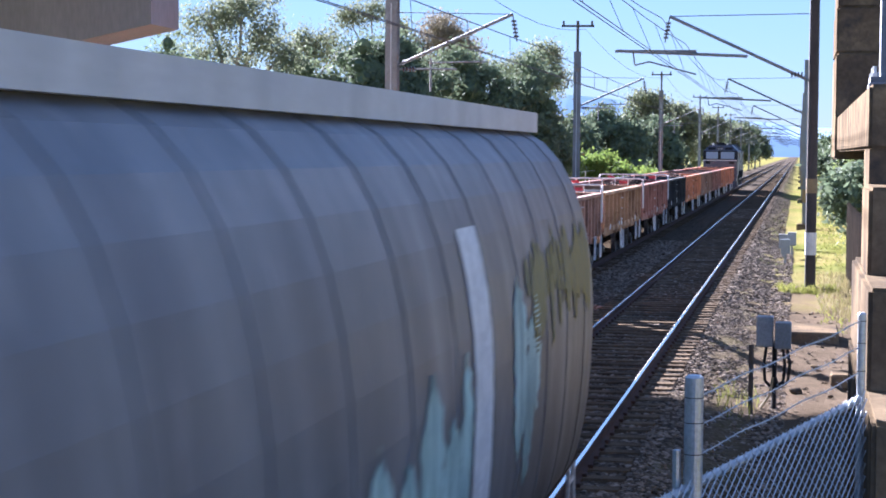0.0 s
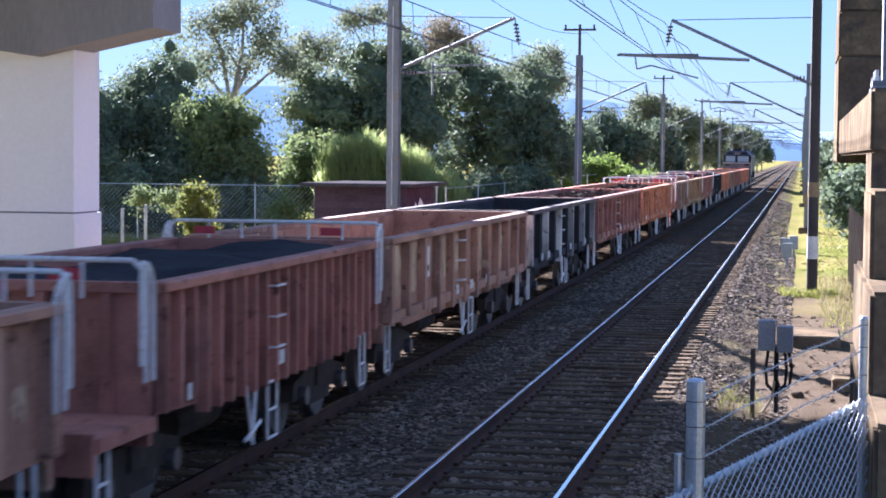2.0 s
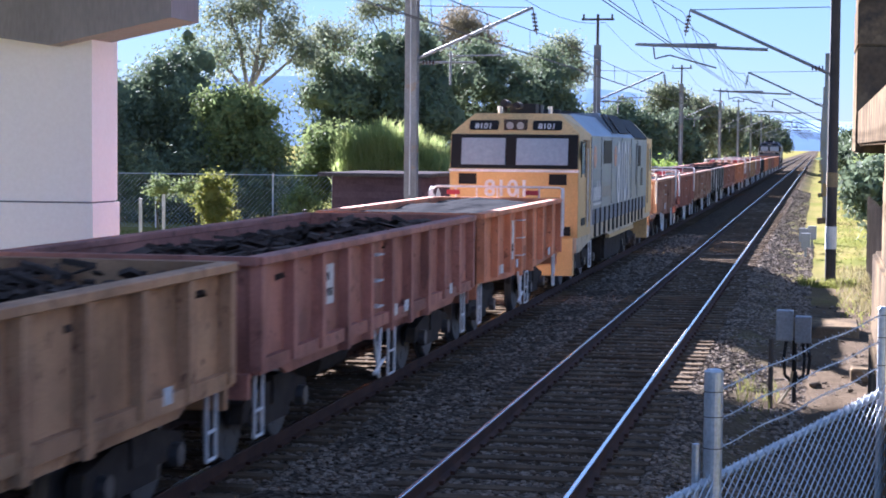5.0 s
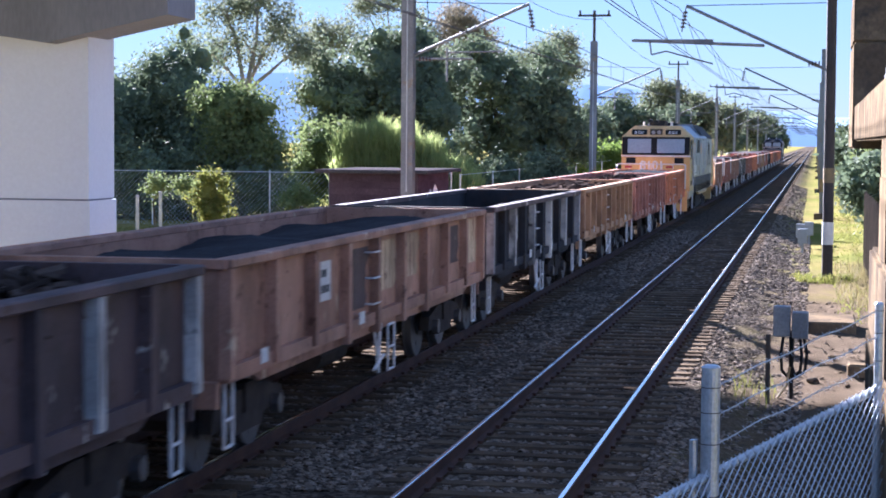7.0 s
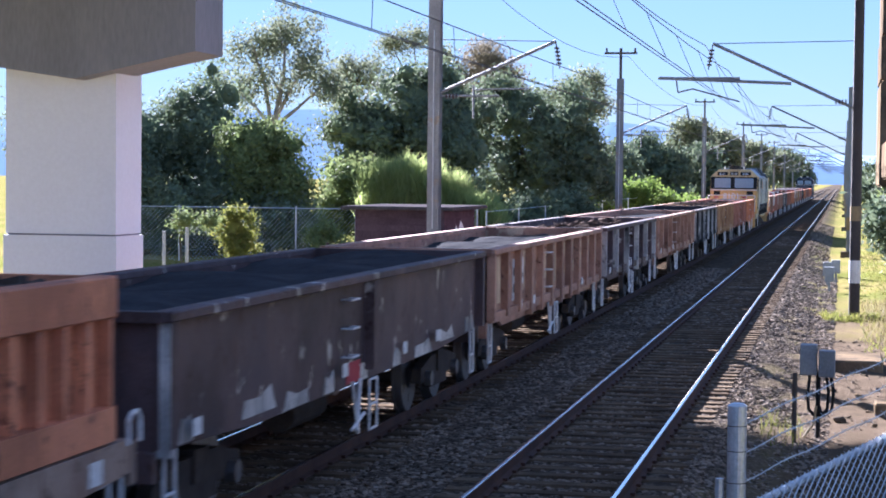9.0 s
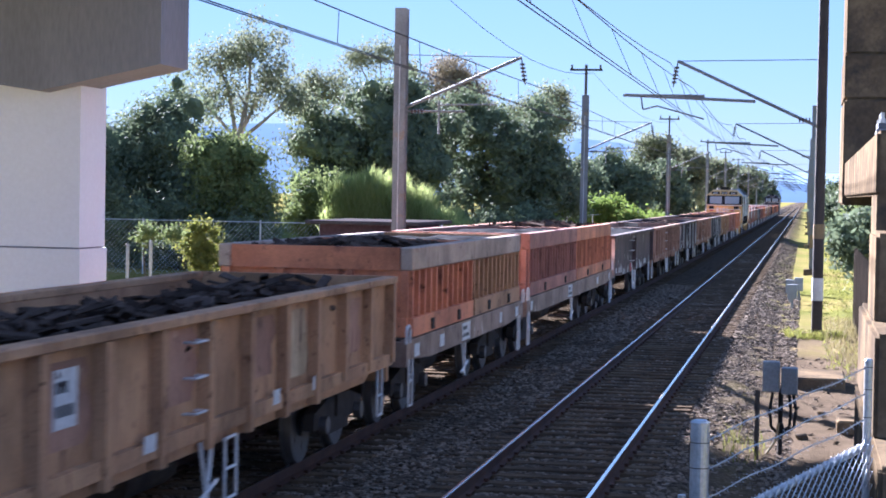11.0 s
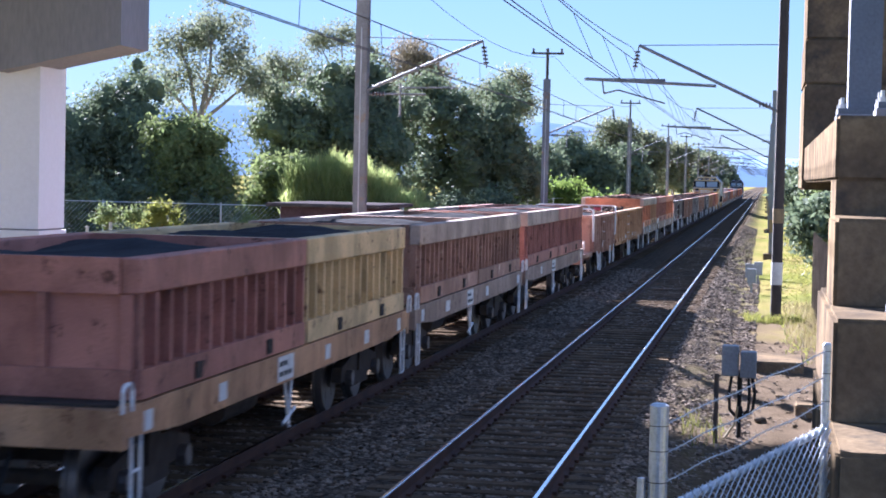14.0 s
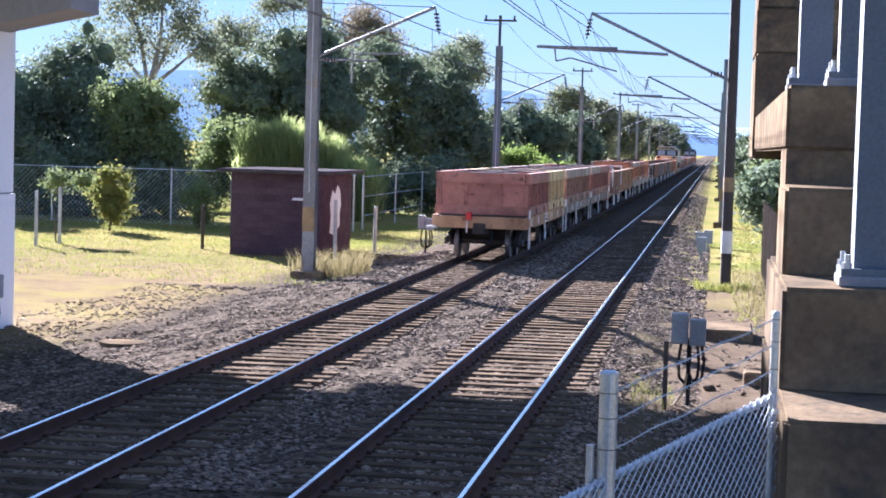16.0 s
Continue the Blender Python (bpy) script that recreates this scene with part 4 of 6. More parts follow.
def flat_wagon(L, paint, label, seed, tail=False):
    w = empty("flat_wagon", label, "goods wagon", "wagons of the goods train")
    y0, y1 = -L / 2 + 0.4, L / 2 - 0.4
    part("deck", boxes((-1.3, 1.3, y0, y1, 1.16, 1.25)), M["bogie"], w)
    for s in (-1, 1):
        bm = bmesh.new()
        prism(bm, [(y0, 1.24), (y0, 0.98), (y0 + 1.5, 0.9), (y1 - 1.5, 0.9), (y1, 0.98), (y1, 1.24)], "x", min(s * 1.31, s * 1.42), max(s * 1.31, s * 1.42))
        part("side_sill", bm, PAINT[paint], w)
    for yy, s in ((y0, -1), (y1, 1)):
        part("head_stock", boxes((-1.42, 1.42, min(yy - s * 0.001, yy + s * 0.14), max(yy - s * 0.001, yy + s * 0.14), 0.88, 1.22)), PAINT[paint], w)
        bm = bmesh.new()
        y = yy + s * 0.07
        bent(bm, [(1.43, y - 0.12, 1.2), (1.43, y - 0.12, 1.38), (1.43, y - 0.06, 1.44), (1.43, y + 0.06, 1.44), (1.43, y + 0.12, 1.38), (1.43, y + 0.12, 1.2)], 0.02, 6)
        part("grab_hoop", bm, M["white_rail"], w)
        ladder(w, 1.4, yy - s * 0.25 - 0.12, 0.32, 1.0, 0.24, 3)
    underframe(w, L, PAINT[paint])
    r = random.Random(seed)
    for k in range(6):
        y = y0 + 0.4 + (y1 - y0 - 1.2) * k / 5
        if k == 2:
            white_panel(w, y, y + 0.7, 0.93, 1.21, 1.421, 2)
        elif r.random() < 0.8:
            white_panel(w, y, y + r.uniform(0.2, 0.4), 0.98, 1.16, 1.421, 0)
    if tail:
        lamp = part("tail_lamp", boxes((-0.4, -0.26, y0 - 0.3, y0 - 0.145, 1.12, 1.34)), M["red_light"], w, "red tail marker lamp on a bracket")
        part("lamp_bracket", boxes((-0.4, -0.36, y0 - 0.26, y0 - 0.22, 0.75, 1.098)), M["white_rail"], lamp)
        part("buffer_step", boxes((-1.55, -1.25, y0 - 0.35, y0 - 0.142, 0.86, 0.92)), M["galv"], w)
    return w


def carry(ob, s, x=TRAIN_X, v=19.6, t0=4.0):
    MOVERS.append((ob, x, s, v, t0))
    ob.location = (x, s - v * t0, 0)


def letters(text, size, material, parent, m4, name="lettering", label=""):
    cu = bpy.data.curves.new(name, "FONT")
    cu.body, cu.size, cu.extrude, cu.align_x = text, size, 0.004, "CENTER"
    cu.offset = 0.018 * size
    tmp = bpy.data.objects.new("tmp", cu)
    scene.collection.objects.link(tmp)
    bpy.context.view_layer.update()
    me = bpy.data.meshes.new_from_object(tmp.evaluated_get(bpy.context.evaluated_depsgraph_get()))
    bpy.data.objects.remove(tmp)
    me.materials.clear()
    me.materials.append(material)
    me.transform(m4)
    ob = new(name, me)
    ob.parent = parent
    return tagged(ob, label)


def locomotive(label, dark=False):
    """A full-width diesel locomotive; local y runs from the cab front (0) to the far end (18.7)."""
    side = LOCO["dark"] if dark else LOCO["silver"]
    yel = LOCO["dark"] if dark else LOCO["yellow"]
    roofm = LOCO["roof"]
    lo = empty("locomotive", label, "locomotive")
    W, L = 1.46, 18.7
    prof = [(-W, 1.75), (-W, 3.5), (-0.95, 4.0), (0.95, 4.0), (W, 3.5), (W, 1.75)]
    bm = bmesh.new()
    prism(bm, prof, "y", 2.35, 16.9)
    part("hood", bm, side, lo, "silver-grey body side, dusty")
    # roof skin and hump
    bm = bmesh.new()
    prism(bm, [(-W + 0.02, 3.52), (-0.94, 4.015), (0.94, 4.015), (W - 0.02, 3.52), (W - 0.03, 3.5), (0.9, 3.98), (-0.9, 3.98), (-W + 0.03, 3.5)], "y", 2.3, 10.2)
    part("roof", bm, side, lo)
    bm = bmesh.new()
    prism(bm, [(-W + 0.005, 3.5), (-1.0, 4.12), (1.0, 4.12), (W - 0.005, 3.5)], "y", 7.5, 12.2)
    part("radiator_hump", bm, side, lo)
    bm = bmesh.new()
    prism(bm, [(-W - 0.004, 3.46), (-W - 0.004, 3.52), (-0.95, 4.06), (0.95, 4.06), (W + 0.004, 3.52), (W + 0.004, 3.46)], "y", 12.9, 16.92)
    part("rear_roof", bm, roofm, lo, "black radiator roof section")
    for s in (-1, 1):
        for a, b2 in ((7.7, 8.7), (9.2, 11.85)):
            bm = bmesh.new()
            p = [Vector((s * (W - 0.06), a, 3.6)), Vector((s * (W - 0.06), b2, 3.6)), Vector((s * 1.05, b2, 4.1)), Vector((s * 1.05, a, 4.1))]
            o = Vector((s * 0.02, 0, 0.012))
            va = [bm.verts.new(q) for q in p] + [bm.verts.new(q + o) for q in p]
            for f in ((0, 1, 2, 3), (4, 7, 6, 5), (0, 4, 5, 1), (1, 5, 6, 2), (2, 6, 7, 3), (3, 7, 4, 0)):
                bm.faces.new([va[i] for i in f])
            part("roof_grille", bm, roofm, lo, "dark radiator grille")
    for y in (5.0, 7.2, 8.6, 13.6, 14.8, 16.0):
        bm = bmesh.new()
        rod(bm, (0, y, 4.0), (0, y, 4.16), 0.38, 16)
        part("roof_fan", bm, roofm, lo)
    for y in (1.2, 2.0):
        part("roof_vent", boxes((-0.3, 0.3, y, y + 0.5, 4.0, 4.22)), roofm, lo)
    bm = bmesh.new()
    rod(bm, (-0.3, 0.5, 4.0), (-0.3, 0.5, 4.2), 0.06)
    rod(bm, (-0.3, 0.3, 4.2), (-0.3, 0.9, 4.2), 0.09)
    rod(bm, (0.0, 0.3, 4.16), (0.0, 0.8, 4.16), 0.08)
    part("horns", bm, roofm, lo)
    for x in (0.5, -0.7):
        bm = bmesh.new()
        rod(bm, (x, 2.2, 4.0), (x, 2.2, 4.18), 0.05)
        part("roof_pipe", bm, M["label"], lo)
    # cab
    cab_side = [(0.0, 1.2), (0.0, 2.72), (0.12, 3.52), (0.42, 3.98), (2.34, 3.98), (2.34, 3.52), (2.34, 1.2)]
    bm = bmesh.new()
    prism(bm, cab_side, "x", -W, W)
    for v in bm.verts:
        if v.co.z > 3.9:
            v.co.x *= 0.66
    cab = part("cab", bm, yel, lo, "yellow-ochre cab front and sides" if not dark else "dark cab")
    bm = bmesh.new()
    va = [Vector(p) for p in ((-W + 0.02, -0.006, 2.74), (W - 0.02, -0.006, 2.74), (W - 0.02, 0.116, 3.5), (-W + 0.02, 0.116, 3.5))]
    n = Vector((0, -0.03, 0.005))
    vs = [bm.verts.new(p) for p in va] + [bm.verts.new(p + n) for p in va]
    for f in ((0, 1, 2, 3), (4, 7, 6, 5), (0, 4, 5, 1), (1, 5, 6, 2), (2, 6, 7, 3), (3, 7, 4, 0)):
        bm.faces.new([vs[i] for i in f])
    part("windscreen_surround", bm, M["rubber"], cab, "black windscreen surround")
    for x0, x1 in ((-1.2, -0.2), (0.05, 1.22)):
        bm = bmesh.new()
        z0, z1 = 2.82, 3.42
        def yy(z):
            return -0.042 + (z - 2.74) / 0.76 * 0.122
        vs = [bm.verts.new((x, yy(z) - o, z)) for o in (0, 0.02) for x, z in ((x0, z0), (x1, z0), (x1, z1), (x0, z1))]
        for f in ((0, 3, 2, 1), (4, 5, 6, 7), (0, 1, 5, 4), (1, 2, 6, 5), (2, 3, 7, 6), (3, 0, 4, 7)):
            bm.faces.new([vs[i] for i in f])
        rounded(bm, 0.008)
        part("windscreen", bm, LOCO["glass"], cab, "windscreen pane with a bluish sky reflection painted in")
    for x in (-0.72, 0.72):
        bm = bmesh.new()
        vs = [bm.verts.new((x + dx, 0.12 + (z - 3.52) / 0.46 * 0.3 - o, z)) for o in (0.0, 0.05) for dx, z in ((-0.33, 3.6), (0.33, 3.6), (0.33, 3.82), (-0.33, 3.82))]
        for f in ((0, 3, 2, 1), (4, 5, 6, 7), (0, 1, 5, 4), (1, 2, 6, 5), (2, 3, 7, 6), (3, 0, 4, 7)):
            bm.faces.new([vs[i] for i in f])
        rounded(bm, 0.03, 2)
        nb = part("number_box", bm, M["rubber"], cab, "dark number box with pale figures")
        if not dark:
            letters("8101", 0.2, M["label"], nb, pose(x, 0.118, 3.635, 55, 0, 0), label="pale figures 8101")
    bm = bmesh.new()
    for x in (-0.12, 0.12):
        rod(bm, (x, 0.12, 3.7), (x, 0.24, 3.7), 0.085, 16)
    part("headlight", bm, LOCO["lamp"], cab, "twin round headlights")
    part("headlight_panel", boxes((-0.26, 0.26, 0.17, 0.3, 3.58, 3.84)), M["bogie"], cab)
    for x in (-1.05, 1.0):
        part("marker_light", boxes((x - 0.2, x + 0.2, -0.025, 0.0, 2.38, 2.62)), M["rubber"], cab, "dark marker light panel")
    if not dark:
        letters("8101", 0.52, M["label"], cab, pose(-0.15, -0.016, 2.12, 90, 0, 0), label="white figures 8101 on the cab front")
    part("front_face", boxes((-W + 0.01, W - 0.01, -0.01, -0.001, 1.21, 2.65)), LOCO["orange"] if not dark else yel, cab, "orange painted cab front")
    part("front_ledge", boxes((-W - 0.01, W + 0.01, -0.05, 0.0, 2.66, 2.72)), M["white_rail"], cab)
    part("pilot", boxes((-1.35, 1.35, -0.05, 0.25, 0.35, 1.19)), LOCO["orange"] if not dark else yel, lo)
    for x in (-1.0, 1.05):
        part("step_well", boxes((x - 0.25, x + 0.25, -0.065, -0.052, 1.25, 1.45)), M["rubber"], cab)
    part("coupler", boxes((-0.15, 0.15, -0.5, -0.051, 0.75, 1.05)), M["bogie"], lo)
    # cab side door, window, far-end cab panel
    for s in (-1, 1):
        def sx(a, b2):
            return (min(s * a, s * b2), max(s * a, s * b2))
        part("cab_window", boxes((*sx(W - 0.01, W + 0.012), 0.55, 1.1, 2.62, 3.3)), LOCO["glass"], cab, "dark side window")
        part("window_frame", boxes((*sx(W - 0.01, W + 0.02), 0.45, 0.53, 2.55, 3.36), (*sx(W - 0.01, W + 0.02), 1.12, 1.18, 2.55, 3.36), (*sx(W - 0.01, W + 0.02), 0.53, 1.12, 3.31, 3.36)), M["rubber"], cab)
        part("cab_door", boxes((*sx(W - 0.08, W + 0.006), 1.42, 2.05, 1.5, 3.4)), LOCO["door"], cab, "brownish recessed cab door")
        bm = bmesh.new()
        for y in (1.36, 2.14):
            rod(bm, (s * (W + 0.05), y, 1.4), (s * (W + 0.05), y, 3.2), 0.016, 6)
        part("handrail", bm, M["white_rail"], cab)
        part("cab_louvre", boxes((*sx(W - 0.01, W + 0.01), 0.55, 1.25, 1.45, 1.62)), M["rubber"], cab)
        # rear yellow panel with door and window
        part("rear_panel", boxes((*sx(W - 0.1, W + 0.004), 16.93, L, 1.2, 3.5)), yel, lo, "yellow end panel")
        part("rear_door", boxes((*sx(W, W + 0.012), 17.1, 17.6, 1.5, 3.35)), LOCO["door"], lo)
        part("rear_window", boxes((*sx(W, W + 0.014), 17.9, 18.35, 2.5, 3.2)), LOCO["glass"], lo)
        # long sill with ribs, raised toward the far end
        bm = bmesh.new()
        prism(bm, [(0.0, 0.86), (0.0, 1.2), (2.35, 1.2), (2.35, 1.76), (16.93, 1.76), (16.93, 1.2), (L, 1.2), (L, 1.05), (13.3, 1.05), (12.6, 0.92), (7.0, 0.92), (6.2, 1.06), (3.0, 1.06), (0.6, 0.86)], "x", *sx(W - 0.12, W - 0.03))
        part("skirt", bm, LOCO["skirt"] if not dark else side, lo, "dusty yellowish lower skirt")
        part("skirt_band", boxes((*sx(W - 0.03, W - 0.012), 3.0, 16.9, 1.38, 1.757)), LOCO["band"], lo, "blue-grey band above the dusty skirt")
        part("skirt_edge", boxes((*sx(W - 0.1, W + 0.0), 6.6, 13.0, 0.9, 0.99)), yel, lo)
        for k in range(13):
            y = 3.4 + k * 1.02
            part("skirt_rib", boxes((*sx(W - 0.03, W + 0.015), y - 0.045, y + 0.045, 1.08, 1.75)), roofm, lo)
        for y in (2.38, 4.5, 6.85, 9.45, 12.05, 13.9):
            part("panel_joint", boxes((*sx(W, W + 0.008), y - 0.012, y + 0.012, 1.78, 3.48)), roofm, lo)
        for z in (2.0, 2.35, 2.72, 3.08):
            for a, b2 in ((2.6, 4.45), (4.55, 6.8), (6.9, 9.4), (9.5, 12.0), (12.1, 13.2), (13.6, 14.05)) if z < 2.5 else ((2.6, 4.45), (6.9, 9.4), (9.5, 12.0), (12.1, 13.2)):
                part("body_rail", boxes((*sx(W, W + 0.014), a, b2, z - 0.012, z + 0.012)), side, lo)
        part("vent_opening", boxes((*sx(W, W + 0.012), 5.0, 6.75, 2.82, 3.4)), M["rubber"], lo, "black louvred air intake")
        part("vent_opening", boxes((*sx(W, W + 0.012), 14.15, 14.85, 2.68, 3.28)), M["rubber"], lo)
        for k in range(9):
            part("louvre", boxes((*sx(W, W + 0.018), 15.0, 15.6, 2.1 + 0.06 * k, 2.135 + 0.06 * k)), M["rubber"], lo)
        part("door_slot", boxes((*sx(W, W + 0.012), 13.45, 13.55, 2.12, 3.32)), M["rubber"], lo)
        for y in (3.15, 7.75, 11.6):
            bm = bmesh.new()
            rod(bm, (s * W, y, 3.0), (s * (W + 0.012), y, 3.0), 0.27, 24)
            part("round_mark", bm, LOCO["faded"] if y > 11 else LOCO["mark"], lo, "round painted mark")
        if not dark and s > 0:
            letters("8101", 2.25, M["label"], lo, pose(W + 0.016, 9.75, 1.8, 90, 0, 90) @ Matrix.Diagonal((0.76, 1, 1, 1)), label="tall white figures 8101")
            for k in range(7):
                y, up = 2.78 + k * 0.23, 0.13 * (k in (3, 5))
                bm = bmesh.new()
                prism(bm, [(y, 1.96), (y + 0.17, 1.96), (y + 0.2, 2.27 + up), (y + 0.03, 2.27 + up)], "x", W + 0.016, W + 0.02)
                part("livery_bar", bm, M["label"], lo, "slanted white bar of the livery mark")
            part("livery_bar", boxes((W + 0.016, W + 0.02, 2.78, 4.4, 1.84, 1.9)), M["label"], lo)
            for k in range(7):
                y = 4.65 + k * 0.28
                bm = bmesh.new()
                prism(bm, [(y, 2.0), (y + 0.22, 2.0), (y + 0.25, 2.26), (y + 0.03, 2.26)], "x", W + 0.016, W + 0.02)
                part("livery_bar", bm, LOCO["faded"], lo, "faded yellowish bar of the livery mark")
    bm = bmesh.new()
    prism(bm, [(-W + 0.1, 1.2), (-W + 0.1, 3.5), (-0.9, 3.98), (0.9, 3.98), (W - 0.1, 3.5), (W - 0.1, 1.2)], "y", 16.925, L)
    part("rear_end", bm, yel, lo)
    part("underframe", boxes((-1.25, 1.25, 0.3, L, 0.95, 1.2)), M["bogie"], lo)
    bm = boxes((-1.25, 1.25, 7.2, 11.4, 0.25, 0.95))
    rounded(bm, 0.08, 2)
    part("fuel_tank", bm, M["bogie"], lo, "grimy fuel tank")
    part("rear_pilot", boxes((-1.35, 1.35, L - 0.15, L + 0.02, 0.35, 1.19)), yel, lo)
    part("coupler", boxes((-0.15, 0.15, L + 0.021, L + 0.5, 0.75, 1.05)), M["bogie"], lo)
    for y in (3.9, 14.8):
        bogie(lo, y, 3, 1.9)
    ladder(lo, W - 0.05, 2.5, 0.4, 1.0, 0.4, 3)
    return lo


LOCO = dict(
    silver=plain("dusty_silver_paint", (0.23, 0.27, 0.33), (0.165, 0.195, 0.25), 0.4, 0.1, grain=0.3, scale=0.7, fine=25, bump=0.05, worn=(0.3, 0.27, 0.22), worn_at=(0.56, 0.75)),
    yellow=plain("ochre_yellow_paint", (0.68, 0.48, 0.22), (0.58, 0.41, 0.19), 0.55, scale=0.8, fine=25, bump=0.05, worn=(0.3, 0.23, 0.14), worn_at=(0.6, 0.78)),
    skirt=plain("dusty_yellow_skirt", (0.6, 0.5, 0.34), (0.48, 0.41, 0.3), 0.6, scale=0.9, fine=20, worn=(0.2, 0.17, 0.13), worn_at=(0.52, 0.7)),
    roof=plain("sooty_black", (0.022, 0.022, 0.025), (0.04, 0.04, 0.042), 0.7, scale=2),
    door=plain("brown_door", (0.3, 0.2, 0.1), (0.24, 0.16, 0.085), 0.6),
    orange=plain("cab_orange", (0.7, 0.45, 0.17), (0.6, 0.38, 0.14), 0.55, scale=0.8, fine=25, bump=0.05, grain=0.3),
    faded=plain("faded_yellow_film", (0.42, 0.39, 0.33), (0.34, 0.33, 0.31), 0.6, scale=3),
    mark=plain("oval_mark", (0.66, 0.4, 0.28), (0.6, 0.35, 0.24), 0.6),
    band=plain("dusty_blue_band", (0.12, 0.15, 0.22), (0.09, 0.11, 0.165), 0.5, scale=1.2, worn=(0.2, 0.18, 0.15), worn_at=(0.55, 0.75)),
    dark=plain("dark_blue_paint", (0.06, 0.07, 0.1), (0.09, 0.095, 0.12), 0.45, scale=1),
    # the blue-grey base stands in for sky reflected in the panes
    glass=flat_sheen("painted_reflection_glass", (0.27, 0.33, 0.39), 0.12),
    lamp=flat_sheen("lamp_glass", (0.3, 0.3, 0.3), 0.15),
)


def hopper_wagon():
    """A barrel-sided covered hopper wagon; local y = 0 is its trailing end."""
    h = empty("hopper_wagon", "dark grey barrel-sided hopper wagon with faded graffiti patches", "hopper wagon")
    ring = []
    for k in range(15):
        a = -1.15 + (2.39 * k / 14)
        ring.append((1.47 * math.cos(a) ** (0.42 if a > 0 else 0.2) if math.cos(a) > 0 else 0.0, 2.05 + 1.46 * math.sin(a)))
    outline = ring + [(-x, z) for x, z in ring[::-1]]
    bm = bmesh.new()
    prism(bm, outline, "y", -13.6, 0.0)
    part("barrel", bm, HOP["grey"], h, "dusty dark grey barrel body")
    for k in range(13):
        y = -0.6 - k * 1.05
        bm = bmesh.new()
        prism(bm, [(x * 1.004, 2.05 + (z - 2.05) * 1.004) for x, z in outline], "y", y - 0.012, y + 0.012)
        part("seam", bm, HOP["grey"], h)
    for s in (-1, 1):
        part("roof_fascia", boxes((min(s * 0.9, s * 1.02), max(s * 0.9, s * 1.02), -13.7, 0.02, 3.41, 3.56)), HOP["fascia"], h, "pale grey fascia along the roof edge")
        part("side_sill", boxes((min(s * 1.2, s * 1.32), max(s * 1.2, s * 1.32), -13.9, 0.35, 0.85, 1.12)), M["bogie"], h)
    part("roof_walk", boxes((-0.89, 0.89, -13.7, 0.02, 3.46, 3.5)), HOP["fascia"], h)
    # faded graffiti: a white stripe, green strokes and a yellow cloud, set on the barrel's skin
    def skin(y0, y1, z0, z1, mat_, name, label, jag=0.03):
        bm2 = bmesh.new()
        n = 22
        r = random.Random(int(y0 * 100 + z0 * 10))
        left, right = [], []
        for k in range(n + 1):
            z = z0 + (z1 - z0) * k / n
            sa = max(-0.93, min(0.97, (z - 2.05) / 1.46))
            x = 1.47 * (1 - sa * sa) ** (0.21 if sa > 0 else 0.1) + 0.007
            taper = 0.0 if "stripe" in name else (y1 - y0) * 0.5 * abs(2 * k / n - 1) ** 3
            left.append(bm2.verts.new((x, y0 + taper + r.uniform(-1, 1) * jag, z)))
            right.append(bm2.verts.new((x, y1 - taper + r.uniform(-1, 1) * jag, z)))
        for k in range(n):
            bm2.faces.new((left[k], right[k], right[k + 1], left[k + 1]))
        part(name, bm2, mat_, h, label)
    skin(-5.4, -4.85, 0.95, 2.88, M["label"], "white_stripe", "white painted stripe with small lettering", 0.01)
    for y, w, z0, z1 in ((-4.1, 0.5, 1.5, 2.55), (-3.65, 0.4, 1.3, 2.3), (-3.3, 0.25, 1.7, 2.4), (-5.8, 0.35, 1.1, 2.3), (-6.3, 0.6, 0.95, 2.05), (-6.8, 0.6, 0.95, 2.3), (-7.3, 0.55, 0.95, 2.0), (-7.8, 0.5, 0.95, 2.15), (-8.4, 0.6, 0.95, 1.75), (-9.0, 0.5, 0.95, 1.6)):
        skin(y, y + w, z0, z1, HOP["green"], "green_stroke", "pale green graffiti stroke", 0.06)
    drips = random.Random(8)
    for y, w, z0, z1 in [(-3.5 + 0.2 * k, drips.uniform(0.12, 0.3), 2.2 + drips.uniform(-0.2, 0.2), 2.7 + drips.uniform(-0.08, 0.1)) for k in range(17)]:
        skin(y, y + w, z0, z1, HOP["yellow"], "yellow_stroke", "dull yellow graffiti patch", 0.035)
    part("end_platform", boxes((-1.3, 1.3, 0.0, 0.6, 0.95, 1.05)), M["bogie"], h)
    bm = bmesh.new()
    for x in (-1.25, 1.25):
        bent(bm, [(x, 0.55, 1.05), (x, 0.55, 1.6), (x, 0.1, 1.6)], 0.025)
    part("end_handrail", bm, M["galv"], h)
    for y in (-2.2, -11.6):
        bogie(h, y)
    for k in range(3):
        bm = bmesh.new()
        y = -4.3 - 2.6 * k
        prism(bm, [(-0.9, 1.1), (0.9, 1.1), (0.3, 0.35), (-0.3, 0.35)], "y", y - 0.8, y + 0.8)
        part("discharge_hopper", bm, HOP["grey"], h)
    coupler(h, 0.45, 1)
    ladder(h, 1.28, 0.1, 0.35, 1.0, 0.35, 3)
    return h


